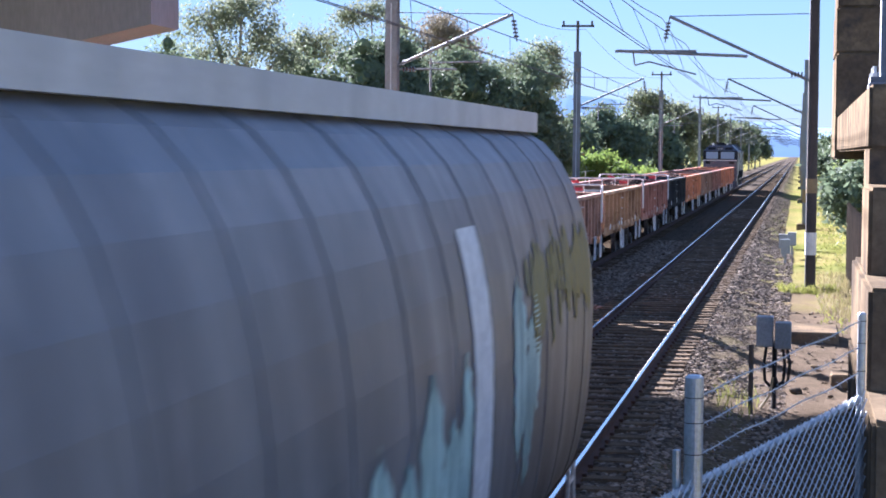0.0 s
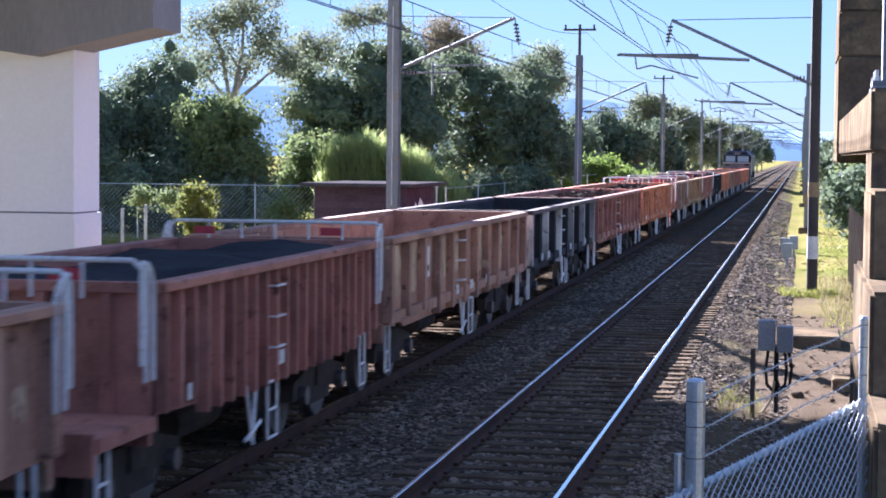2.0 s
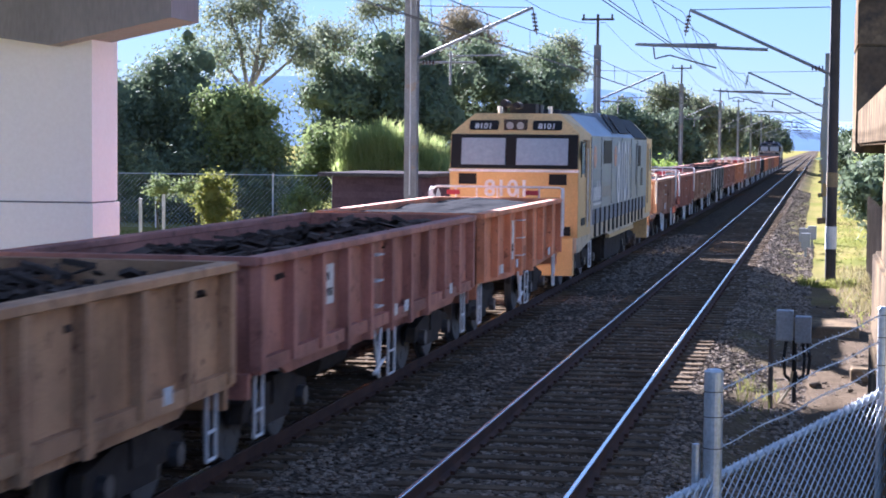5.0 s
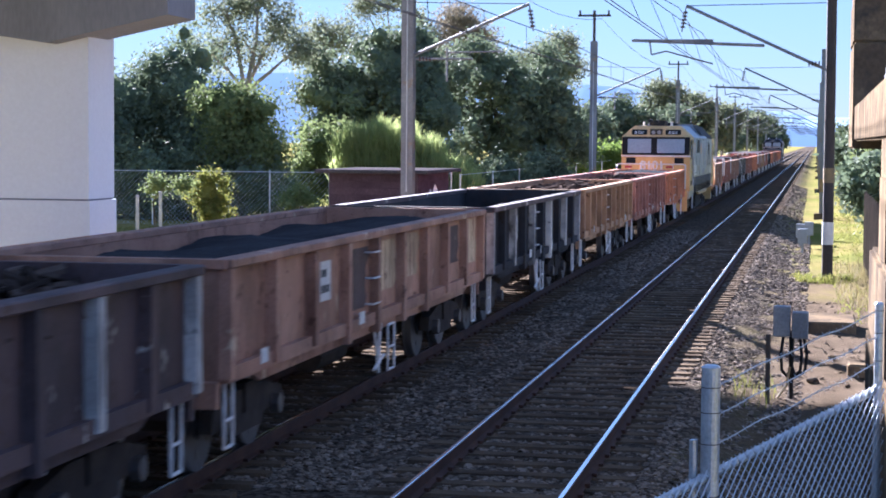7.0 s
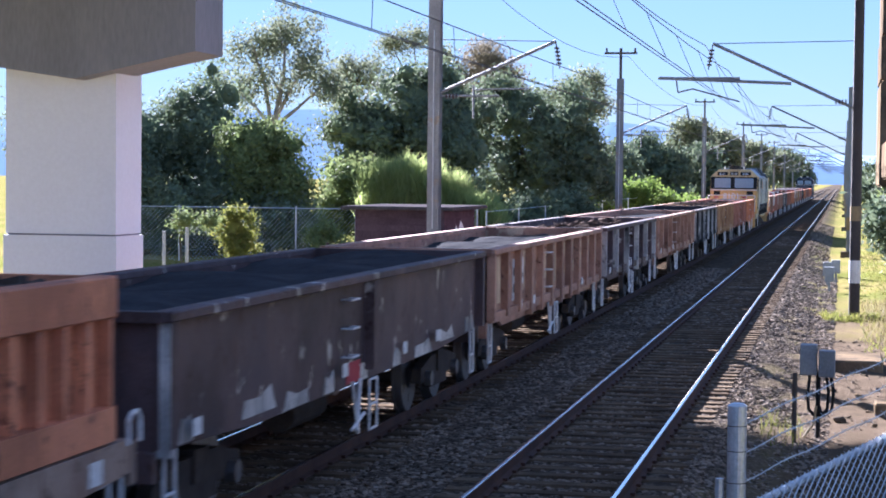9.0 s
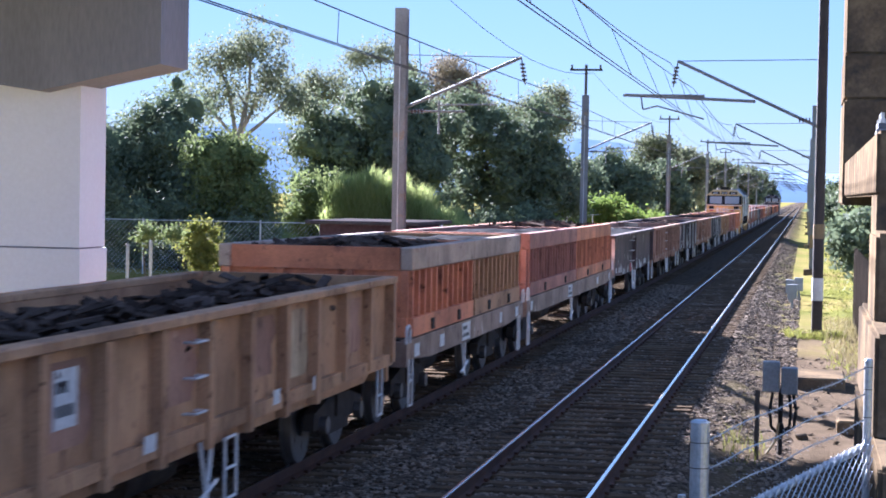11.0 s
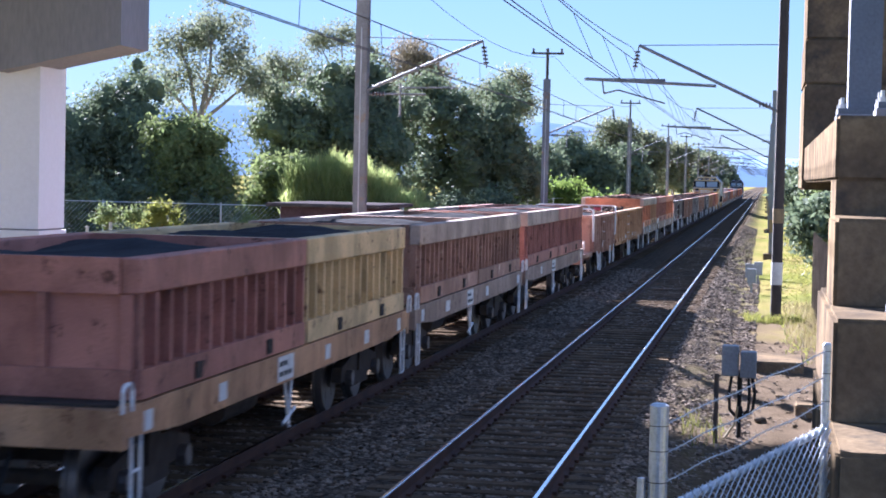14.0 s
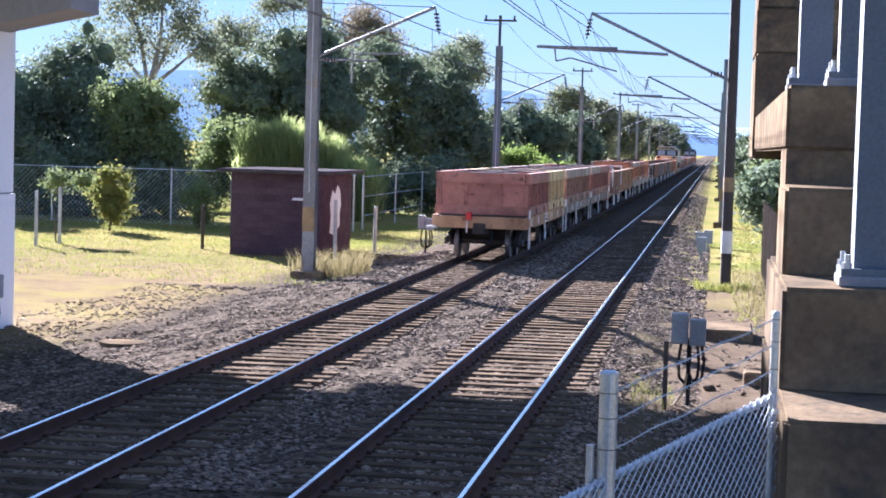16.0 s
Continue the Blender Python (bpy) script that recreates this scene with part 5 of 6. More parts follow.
HOP = dict(
    grey=plain("hopper_grey", (0.17, 0.174, 0.186), (0.105, 0.109, 0.12), 0.5, scale=0.8, fine=14, bump=0.08, stretch=(1, 2.5, 0.5), grain=0.3, worn=(0.3, 0.3, 0.31), worn_at=(0.52, 0.8)),
    fascia=plain("pale_fascia", (0.54, 0.56, 0.57), (0.44, 0.46, 0.47), 0.6, scale=1.5, stretch=(1, 3, 1)),
    green=plain("faded_green_paint", (0.5, 0.68, 0.64), (0.2, 0.3, 0.3), 0.6, scale=2.5, stretch=(1, 4, 0.6)),
    yellow=plain("dull_yellow_paint", (0.26, 0.24, 0.07), (0.15, 0.155, 0.12), 0.6, scale=3, stretch=(1, 4, 0.6)),
)


def build_trains():
    """The goods train, wagon by wagon; stations are where each gap stands on the line at 4.0 s."""
    def open_wagon(s0, s1, paint, ribs, label, **kw):
        w = gondola(s1 - s0, paint, ribs, label, seed=int(abs(s0) * 10), **kw)
        carry(w, (s0 + s1) / 2)

    def bins(s0, s1, paint, label, cols, fills, tail=False):
        L = s1 - s0
        carry(flat_wagon(L, paint, label, int(abs(s0)), tail), (s0 + s1) / 2)
        for (a, b2), (c, lip), f in zip(((0.75, L / 2 - 0.06), (L / 2 + 0.06, L - 0.65)), cols, fills):
            carry(scrap_bin(a - L / 2, b2 - L / 2, c, lip, int(abs(s0) + a), f), (s0 + s1) / 2)

    lo = locomotive("mid-train locomotive, yellow-ochre cab and dusty silver body")
    carry(lo, 22.4)
    head = locomotive("leading locomotive in dark paint, far down the line", True)
    carry(head, 244.5)
    # ahead of the mid-train locomotive
    open_wagon(41.4, 52.7, "brown", 9, "short brown open wagon with white guard rails and dark load", alt=("pale", "brown"), guards=(-1, 1), curved=True)
    open_wagon(52.7, 63.3, "red", 22, "short red-brown open wagon with white guard rails", alt=("tan", "dark"), guards=(-1, 1), curved=True)
    open_wagon(63.3, 76.7, "brown", 12, "brown ribbed open wagon with patched tan panels", alt=("tan", "red"), load="low")
    open_wagon(76.7, 89.3, "black", 11, "black ribbed open wagon with pale scraped ribs", rib_mat="pale", load="low")
    open_wagon(89.3, 103.9, "red", 12, "red-brown ribbed open wagon heaped with scrap", alt=("tan",), load="scrap")
    open_wagon(103.9, 119.3, "orange", 13, "faded orange ribbed open wagon heaped with scrap", load="scrap", guards=(1,))
    s = 119.3
    for k, (paint, L) in enumerate((("brown", 11.4), ("ochre", 13.2), ("red", 13.6), ("black", 12.6), ("orange", 14.2), ("brown", 13.8), ("red", 13.6), ("orange", 14.0), ("orange", 13.0))):
        open_wagon(s, s + L, paint, 11, "%s ribbed open wagon in the leading rake" % paint, guards=(-1, 1) if k in (0, 2) else (), load="fines" if k % 2 else "scrap", curved=k == 0)
        s += L
    # behind it
    open_wagon(10.2, 20.5, "orange", 8, "short orange open wagon with a white guard rail and dark load", guards=(1,), curved=True, alt=("orange",))
    open_wagon(-2.3, 10.2, "red", 11, "red-brown ribbed open wagon", load="scrap")
    open_wagon(-15.0, -2.3, "ochre", 11, "ochre ribbed open wagon with rust streaks", load="scrap")
    open_wagon(-27.8, -15.0, "black", 11, "black ribbed open wagon with whitish ribs, part empty", rib_mat="pale", load="low")
    open_wagon(-42.4, -27.8, "brown", 10, "brown ribbed open wagon with peeling panels and dark load", alt=("tan", "dark"))
    open_wagon(-55.0, -42.4, "dark", 11, "dark brown ribbed open wagon with whitish scrapes and scrap", rib_mat="pale", load="scrap")
    open_wagon(-69.3, -55.0, "brown", 12, "brown open wagon with ochre panels and dark load", alt=("ochre", "tan"))
    open_wagon(-83.9, -69.3, "dark", 3, "smooth dark brown open wagon with bent top edge", curved=True)
    bins(-101.0, -84.0, "sill", "flat wagon with a weathered sill under two scrap bins", (("red", "red"), ("orange", "orange")), (False, True))
    bins(-112.3, -101.0, "sill", "flat wagon with a weathered sill under two scrap bins", (("orange", "grey"), ("ochre", "grey")), (True, False))
    open_wagon(-127.6, -112.3, "ochre", 12, "orange-brown ribbed open wagon with some scrap", alt=("ochre", "brown"), load="scrap")
    open_wagon(-139.6, -127.6, "brown", 12, "brown and tan open wagon with white guard rails", alt=("tan", "ochre"), guards=(-1, 1), curved=True)
    bins(-153.9, -139.6, "sill", "flat wagon with pale sill panels under two scrap bins", (("red", "grey"), ("red", "red")), (False, False))
    bins(-167.5, -153.9, "sill", "flat wagon with pale sill panels under two scrap bins", (("brown", "grey"), ("brown", "grey")), (False, False))
    bins(-181.0, -167.5, "ochre", "tail flat wagon with a red marker lamp under two scrap bins", (("red", "red"), ("yellow", "yellow")), (False, False), True)
    hop = hopper_wagon()
    carry(hop, 14.46, NEAR_X, -19.5, 0.0)


# ---- vegetation ----
def lumps(blobs, n, seed, r0=0.34, r1=0.52):
    """Break each ellipsoid of a crown into smaller leafy lumps set over its skin."""
    r = np.random.default_rng(seed + 500)
    out = []
    for b in blobs:
        for _ in range(n):
            d = r.normal(size=3)
            d /= np.linalg.norm(d)
            q = r.uniform(r0, r1)
            k = r.uniform(0.6, 1.15) - 0.35 * q
            out.append((b[0] + d[0] * b[3] * k, b[1] + d[1] * b[4] * k, b[2] + d[2] * b[5] * k, b[3] * q * r.uniform(0.8, 1.2), b[4] * q, b[5] * q * r.uniform(0.7, 1.0)))
    return out


def leaf_cloud(blobs, clumps, per, size, seed, spread=0.3, droop=0.0):
    """Leaf blades in clumps on the uneven skin of several ellipsoids, most of them facing outward."""
    r = np.random.default_rng(seed)
    vol = np.array([b[3] * b[4] * b[5] for b in blobs]) ** 0.67
    pick = r.choice(len(blobs), clumps, p=vol / vol.sum())
    B = np.array(blobs)[pick]
    d = r.normal(size=(clumps, 3))
    d /= np.linalg.norm(d, axis=1)[:, None]
    rad = r.uniform(0.55, 1.0, clumps) ** 0.5 * (1 + 0.22 * np.sin(d[:, 0] * 5 + seed) * np.cos(d[:, 2] * 6 + d[:, 1] * 4))
    c = np.repeat(B[:, :3] + d * B[:, 3:6] * rad[:, None], per, axis=0)
    n = len(c)
    p = c + r.normal(size=(n, 3)) * spread
    p[:, 2] -= droop * np.abs(r.normal(size=n))
    face = np.repeat(d, per, axis=0) + r.normal(size=(n, 3)) * 0.55 + np.array((0, 0, 0.25))
    a = np.cross(face, r.normal(size=(n, 3)))
    a[:, 2] -= droop * 2
    a /= np.linalg.norm(a, axis=1)[:, None]
    b = np.cross(a, face)
    b /= np.linalg.norm(b, axis=1)[:, None] + 1e-6
    s = size * r.uniform(0.6, 1.4, n)[:, None]
    quad = np.stack([p - a * s, p + b * s * 0.45, p + a * s, p - b * s * 0.45], 1).reshape(-1, 3)
    return quad.tolist(), np.arange(n * 4).reshape(-1, 4).tolist()


def inner_growth(v, f, blobs, seed):
    """The close-packed leaf mass deep inside a thick crown, ragged and hidden under the outer leaves."""
    for b in blobs:
        bm = bmesh.new()
        bmesh.ops.create_icosphere(bm, subdivisions=2, radius=1.0)
        k = len(v)
        for q in bm.verts:
            d = 0.6 + 0.3 * noise.noise(q.co * 2.3 + Vector((seed, b[0], b[2]))) + 0.2 * noise.noise(q.co * 6 + Vector((b[2], seed, 0)))
            v.append([b[0] + q.co.x * b[3] * d, b[1] + q.co.y * b[4] * d, b[2] + q.co.z * b[5] * d])
        f += [[k + q.index for q in face.verts] for face in bm.faces]
        bm.free()


def tree(name, label, x, y, blobs, leaf, size, clumps, per, seed, limb_r=0.2, spread=0.3, droop=0.0, bare=()):
    """A tapered trunk with limbs to each part of the crown, and a crown of loose leaf clumps."""
    t = empty(name, label, "tree" if "tree" in name else "bush", "trees beside the railway")
    t.location = (x, y, -0.4)
    r = random.Random(seed)
    bm = bmesh.new()
    top = max(b[2] for b in blobs)
    low = min(b[2] for b in blobs)
    trunk_top = Vector((r.uniform(-0.2, 0.2), 0, low * 0.75))
    rod(bm, (0, 0, -0.2), trunk_top, limb_r, 8, limb_r * 0.75)
    for b in blobs:
        tip = Vector(b[:3])
        mid = trunk_top.lerp(tip, 0.5) + Vector((r.uniform(-0.3, 0.3), r.uniform(-0.3, 0.3), r.uniform(-0.1, 0.4)))
        rod(bm, trunk_top, mid, limb_r * 0.55, 6, limb_r * 0.4)
        rod(bm, mid, tip, limb_r * 0.4, 6, limb_r * 0.15)
        for _ in range(4):
            e = tip + Vector((r.uniform(-1, 1) * b[3], r.uniform(-1, 1) * b[4], r.uniform(-0.5, 1) * b[5])) * 0.7
            rod(bm, mid.lerp(tip, r.uniform(0.3, 1)), e, limb_r * 0.15, 5, limb_r * 0.05)
    for a, b2 in bare:
        rod(bm, trunk_top, a, limb_r * 0.4, 6, limb_r * 0.25)
        rod(bm, a, b2, limb_r * 0.25, 5, limb_r * 0.06)
    part("trunk", bm, M["timber"] if "gum" not in name else VEG["pale_bark"], t)
    if "gum" not in name:
        small = lumps(blobs, 26, seed, 0.2, 0.42)
        v, f = leaf_cloud(small, int(clumps * 1.9), per + 2, size * 0.8, seed, spread * 1.05, droop)
        inner_growth(v, f, small, seed)
        inner_growth(v, f, [(*b[:3], b[3] * 0.8, b[4] * 0.8, b[5] * 0.8) for b in blobs], seed)
    else:
        v, f = leaf_cloud(lumps(blobs, 11, seed, 0.24, 0.5), int(clumps * 2.0), per + 2, size * 0.7, seed, spread * 1.15, droop * 1.5)
    ob = new("crown", cloud_mesh("crown", v, f, leaf))
    ob.parent = t
    return t


VEG = dict(
    fig=leaf_material("dark_fig_leaf", (0.12, 0.155, 0.095), (0.175, 0.21, 0.12), 0.25),
    green=leaf_material("bright_leaf", (0.125, 0.165, 0.06), (0.2, 0.235, 0.09), 0.35),
    gum=leaf_material("olive_gum_leaf", (0.14, 0.165, 0.095), (0.22, 0.235, 0.15), 0.35),
    brown=leaf_material("brownish_leaf", (0.17, 0.15, 0.1), (0.24, 0.21, 0.15), 0.3),
    reed=leaf_material("yellow_green_reed", (0.25, 0.31, 0.1), (0.36, 0.4, 0.15), 0.5),
    lime=leaf_material("lime_grass", (0.15, 0.17, 0.032), (0.22, 0.215, 0.055), 0.4),
    hedge=leaf_material("hedge_leaf", (0.12, 0.18, 0.035), (0.19, 0.25, 0.055), 0.4),
    straw=leaf_material("straw", (0.17, 0.14, 0.06), (0.23, 0.2, 0.095), 0.3),
    pale_bark=plain("pale_bark", (0.36, 0.31, 0.26), (0.24, 0.2, 0.17), 0.85, stretch=(1, 1, 0.3)),
)


def blades(x0, x1, y0, y1, n, h, lean, w, seed, base):
    r = np.random.default_rng(seed)
    x, y = r.uniform(x0, x1, n), r.uniform(y0, y1, n)
    hh = h * r.uniform(0.6, 1.1, n)
    dx, dy = r.normal(0, lean, n), r.normal(0, lean, n)
    a = r.uniform(0, 6.28, n)
    wx, wy = np.cos(a) * w, np.sin(a) * w
    z = np.full(n, base) if np.isscalar(base) else base(x, y)
    p0 = np.stack([x - wx, y - wy, z], 1)
    p1 = np.stack([x + wx, y + wy, z], 1)
    p2 = np.stack([x + dx * 0.4 + wx * 0.8, y + dy * 0.4 + wy * 0.8, z + hh * 0.6], 1)
    p3 = np.stack([x + dx * 0.4 - wx * 0.8, y + dy * 0.4 - wy * 0.8, z + hh * 0.6], 1)
    p4 = np.stack([x + dx, y + dy, z + hh], 1)
    v = np.stack([p0, p1, p2, p3, p4], 1).reshape(-1, 3)
    k = np.arange(n)[:, None] * 5
    faces = [tuple(q) for q in (k + np.array([0, 1, 2, 3])).tolist()] + [tuple(q) for q in (k + np.array([3, 2, 4])).tolist()]
    return v.tolist(), faces


def stuff(name, data, material, label, category):
    ob = new(name, cloud_mesh(name, *data, material))
    return tagged(ob, label, category, kind="stuff")


def build_vegetation():
    F = VEG["fig"]
    # dense dark trees behind the far fence
    tree("fig_tree", "dense dark green fig tree, shaded side toward the line", -23.0, 101, [(-2.7, 0, 6.0, 2.5, 2.6, 2.7), (0.2, 0, 7.3, 2.9, 2.8, 3.0), (-1.5, 0, 3.4, 3.2, 2.6, 2.8), (2.5, 0, 5.4, 2.3, 2.6, 3.4)], F, 0.17, 1300, 12, 11, 0.4)
    tree("fig_tree", "dense dark green fig tree, broad crown", -17.0, 108, [(-2.0, 0, 7.2, 2.4, 2.6, 2.4), (1.2, 0, 6.4, 2.3, 2.6, 2.7), (0, 0, 2.9, 3.3, 2.6, 2.8), (2.5, 0, 3.9, 1.6, 2.0, 3.4)], F, 0.17, 1200, 12, 12, 0.4)
    tree("fig_tree", "dark leafy tree behind the fence", -30.8, 88, [(-2.2, 0, 5.2, 2.6, 2.4, 3.0), (0.6, 0, 5.7, 2.1, 2.4, 3.0), (2.2, 0, 2.8, 2.2, 2.2, 2.4), (-1, 0, 2.0, 3, 2.4, 2)], F, 0.15, 1300, 12, 13, 0.35)
    tree("fig_tree", "dark leafy tree close to the bridge pier", -35.5, 84, [(0, 0, 5.0, 2.8, 2.4, 3.2), (1.4, 0, 2.5, 2.8, 2.4, 2.5)], F, 0.15, 800, 12, 14, 0.35)
    tree("leafy_tree", "sunlit green tree with a rounded crown", -25.7, 83, [(-0.4, 0, 5.0, 1.7, 1.6, 1.5), (0.8, 0, 3.6, 1.8, 1.6, 1.6), (-0.6, 0, 2.4, 1.7, 1.6, 1.8)], VEG["green"], 0.13, 700, 12, 15, 0.2)
    tree("leafy_tree", "green bushy tree in front of the gap in the trees", -24.0, 93, [(0, 0, 3.4, 1.7, 1.5, 1.3), (0.9, 0, 2.2, 1.6, 1.5, 1.4), (-0.9, 0, 1.8, 1.4, 1.5, 1.4)], VEG["green"], 0.13, 460, 12, 16, 0.2)
    tree("leafy_tree", "low dark shrub mass behind the fence", -28.0, 82, [(-3, 0, 1.6, 2.2, 1.2, 1.7), (0, 0, 1.4, 2.4, 1.2, 1.5), (3.2, 0, 1.3, 2.2, 1.2, 1.4)], F, 0.13, 700, 12, 17, 0.15)
    tree("leafy_tree", "low dark shrub mass under the fig trees", -18.0, 98, [(-3.5, 0, 1.3, 2.4, 1.2, 1.6), (0, 0, 1.5, 2.4, 1.2, 1.8), (3.6, 0, 1.4, 2.2, 1.2, 1.6)], F, 0.15, 700, 12, 18, 0.15)
    # taller open gum trees
    g = VEG["gum"]
    tree("gum_tree", "tall open gum tree with olive foliage", -29.4, 96, [(-1.2, 0, 10.4, 1.5, 1.3, 1.0), (0.6, 0, 11.6, 1.5, 1.3, 1.0), (1.8, 0, 9.8, 1.2, 1.2, 0.9), (0.3, 0, 8.6, 1.3, 1.2, 0.8), (2.6, 0, 8.4, 0.9, 1.0, 0.8), (-2.0, 0, 8.2, 1.2, 1.2, 0.9)], g, 0.14, 420, 12, 21, 0.22, 0.28, 0.12)
    tree("gum_tree", "slender gum tree with sparse round crown", -33.0, 128, [(0, 0, 11.6, 1.3, 1.2, 1.1), (-0.9, 0, 10.6, 1.0, 1.0, 0.8), (1.0, 0, 10.2, 0.8, 1, 0.7)], g, 0.15, 170, 12, 22, 0.16, 0.3, 0.12)
    tree("gum_tree", "slender gum tree with bare upper limbs", -29.2, 126, [(0.4, 0, 13.4, 1.6, 1.2, 0.7), (-1.2, 0, 12.8, 0.8, 1, 0.5), (2.4, 0, 12.2, 0.9, 1, 0.5)], g, 0.15, 130, 12, 23, 0.16, 0.3, 0.12, bare=(((-0.6, 0, 9.0), (-1.8, 0, 13.2)), ((0.8, 0, 9.5), (1.6, 0, 13.4)), ((0.2, 0, 9.0), (0.2, 0, 13.8)), ((1.2, 0, 8.6), (3.0, 0, 12.0))))
    tree("gum_tree", "brownish gum tree above the fig trees", -23.6, 124, [(0, 0, 11.0, 2.2, 1.6, 1.6), (1.6, 0, 10.0, 1.4, 1.4, 1.4), (-1.4, 0, 9.8, 1.5, 1.4, 1.2)], VEG["brown"], 0.15, 420, 12, 24, 0.25, 0.3, 0.1)
    tree("gum_tree", "open gum tree with layered foliage", -19.6, 138, [(-1.4, 0, 9.8, 1.5, 1.2, 0.8), (0.8, 0, 10.8, 1.6, 1.2, 0.9), (2.0, 0, 9.2, 1.2, 1.2, 0.7), (0, 0, 8.4, 1.3, 1.2, 0.7)], g, 0.16, 300, 12, 25, 0.2, 0.3, 0.12)
    # farther along the line
    for k, (x, y, h, wd, nm) in enumerate(((-21.5, 172, 6.6, 3.0, 0), (-17.6, 180, 7.2, 3.2, 0), (-14.6, 192, 6.6, 2.6, 0), (-24.5, 178, 6.0, 3.0, 0), (-18.5, 235, 10.6, 2.4, 1), (-16.0, 260, 9.6, 2.2, 1), (-14.5, 300, 9.4, 2.6, 1), (-17, 350, 10, 3, 0), (-13.5, 380, 9.0, 3, 1), (-15, 450, 11, 4, 0), (-12.6, 520, 10.5, 4, 0), (-17, 560, 12, 5, 0))):
        nm_, mt = (("leafy_tree", F), ("gum_tree", g))[nm]
        tree(nm_, "dense dark roadside tree along the railway" if not nm else "far open gum tree along the railway", x, y, [(0, 0, h * 0.8, wd, wd, h * 0.25), (-wd * 0.7, 0, h * 0.5, wd * 0.8, wd, h * 0.3), (wd * 0.6, 0, h * 0.45, wd * 0.8, wd, h * 0.32)] if not nm else [(0, 0, h * 0.88, wd, wd, h * 0.12), (-wd * 0.6, 0, h * 0.7, wd * 0.7, wd, h * 0.1), (wd * 0.7, 0, h * 0.74, wd * 0.6, wd, h * 0.09), (0.2, 0, h * 0.5, wd * 0.7, wd, h * 0.14)], mt, 0.22 + y / 2000, 460, 10, 40 + k, 0.2, 0.4)
    tree("hedge_bush", "sunlit lime green hedge along the boundary", -18.2, 148, [(0, 0, 2.3, 1.8, 1.5, 1.5), (2.4, 2, 2.1, 1.6, 2, 1.4), (4.3, 5, 1.6, 1.5, 2, 1.1), (5.8, 9, 1.3, 1.3, 2, 0.9)], VEG["hedge"], 0.18, 700, 10, 60, 0.1)
    # right-hand side beyond the masts
    for k, (x, y, s) in enumerate(((2.4, 76, 1.5), (3.6, 84, 2.2), (2.2, 100, 1.8), (5.5, 95, 2.6), (3.5, 130, 2.4), (6.5, 140, 3.2), (4.5, 190, 3.0), (4.0, 260, 3.4))):
        tree("leafy_tree", "dark green shrub on the cess side", x, y, [(0, 0, s * 1.35, s * 0.8, s * 0.8, s * 0.75), (s * 0.6, 0, s * 0.7, s * 0.8, s * 0.8, s * 0.6)], F if k % 2 == 0 else VEG["green"], 0.13 + y / 1500, 260, 10, 80 + k, 0.08)
    # reeds, tufts, field grass
    v, f = [], []
    rr = np.random.default_rng(44)
    for k in range(15):
        u = k / 14
        hgt = 3.3 + 1.5 * math.sin(math.pi * min(1, u * 1.05 + 0.14)) ** 0.6 - 0.45 * u + 0.3 * math.sin(k * 2.1)
        for n, h, lean, w, base in ((60, hgt, 0.1, 0.022, -0.4), (950, 0.85, 0.3, 0.026, lambda x, y: -0.4 + (hgt - 0.7) * rr.uniform(0, 1, len(x)) ** 0.7)):
            a, b2 = blades(-22.2 + 6.1 * u - 0.4, -22.2 + 6.1 * u + 0.4, 86.8, 90.0, n, h, lean, w, 100 + k, base)
            f += [tuple(q + len(v) for q in face) for face in b2]
            v += a
    ob = stuff("reed_clump", (v, f), VEG["reed"], "tall yellow-green reed clump in sun", "reeds")
    for args, mt, nm, lb in (((-0.5, 1.1, 51.9, 53.6, 500, 0.26, 0.12, 0.012, 6, ground_height), "lime", "grass_tuft", "bright lime grass tuft round the mast foot"),
                             ((-11.3, -9.4, 49.6, 52.5, 500, 0.75, 0.25, 0.012, 7, ground_height), "straw", "dry_grass", "straw-coloured dry grass by the mast foot"),
                             ((0.5, 1.6, 40, 52, 260, 0.12, 0.09, 0.012, 8, ground_height), "lime", "grass_tuft", "lime grass along the cess"),
                             ((-1.1, -0.5, 26.5, 29.0, 70, 0.3, 0.1, 0.006, 9, ground_height), "lime", "grass_tuft", "thin weeds round the lineside posts"),
                             ((-28, -9.8, 47, 80, 13000, 0.075, 0.06, 0.016, 10, ground_height), "lime", "field_grass", "short mown field grass"),
                             ((0.4, 9, 60, 150, 6000, 0.1, 0.1, 0.03, 12, ground_height), "lime", "field_grass", "bright field grass beside the line"),
                             ((0.6, 1.6, 44, 60, 500, 0.28, 0.1, 0.012, 13, ground_height), "straw", "dry_grass", "dry grass along the palisade fence")):
        stuff(nm, blades(*args), VEG[mt], lb, "grass")
    tree("sapling_bush", "sunlit lime green sapling by the fence", -23.0, 70, [(0, 0, 1.6, 0.8, 0.6, 0.7), (0.3, 0, 0.9, 0.7, 0.6, 0.6)], VEG["lime"], 0.08, 160, 10, 70, 0.05, 0.15)
    tree("sapling_bush", "small green bush by the fence", -20.8, 75, [(0, 0, 1.0, 0.7, 0.6, 0.8)], VEG["green"], 0.08, 120, 10, 71, 0.05, 0.15)
    tree("sapling_bush", "climbing weeds on the old fence posts", -22.2, 62, [(0, 0, 2.0, 0.5, 0.4, 0.35), (0.9, 0, 2.1, 0.35, 0.4, 0.3)], VEG["green"], 0.06, 60, 10, 72, 0.03, 0.12)
    # ridge on the horizon, with distance haze painted into its blue colour
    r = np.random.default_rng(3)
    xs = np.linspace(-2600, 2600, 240)
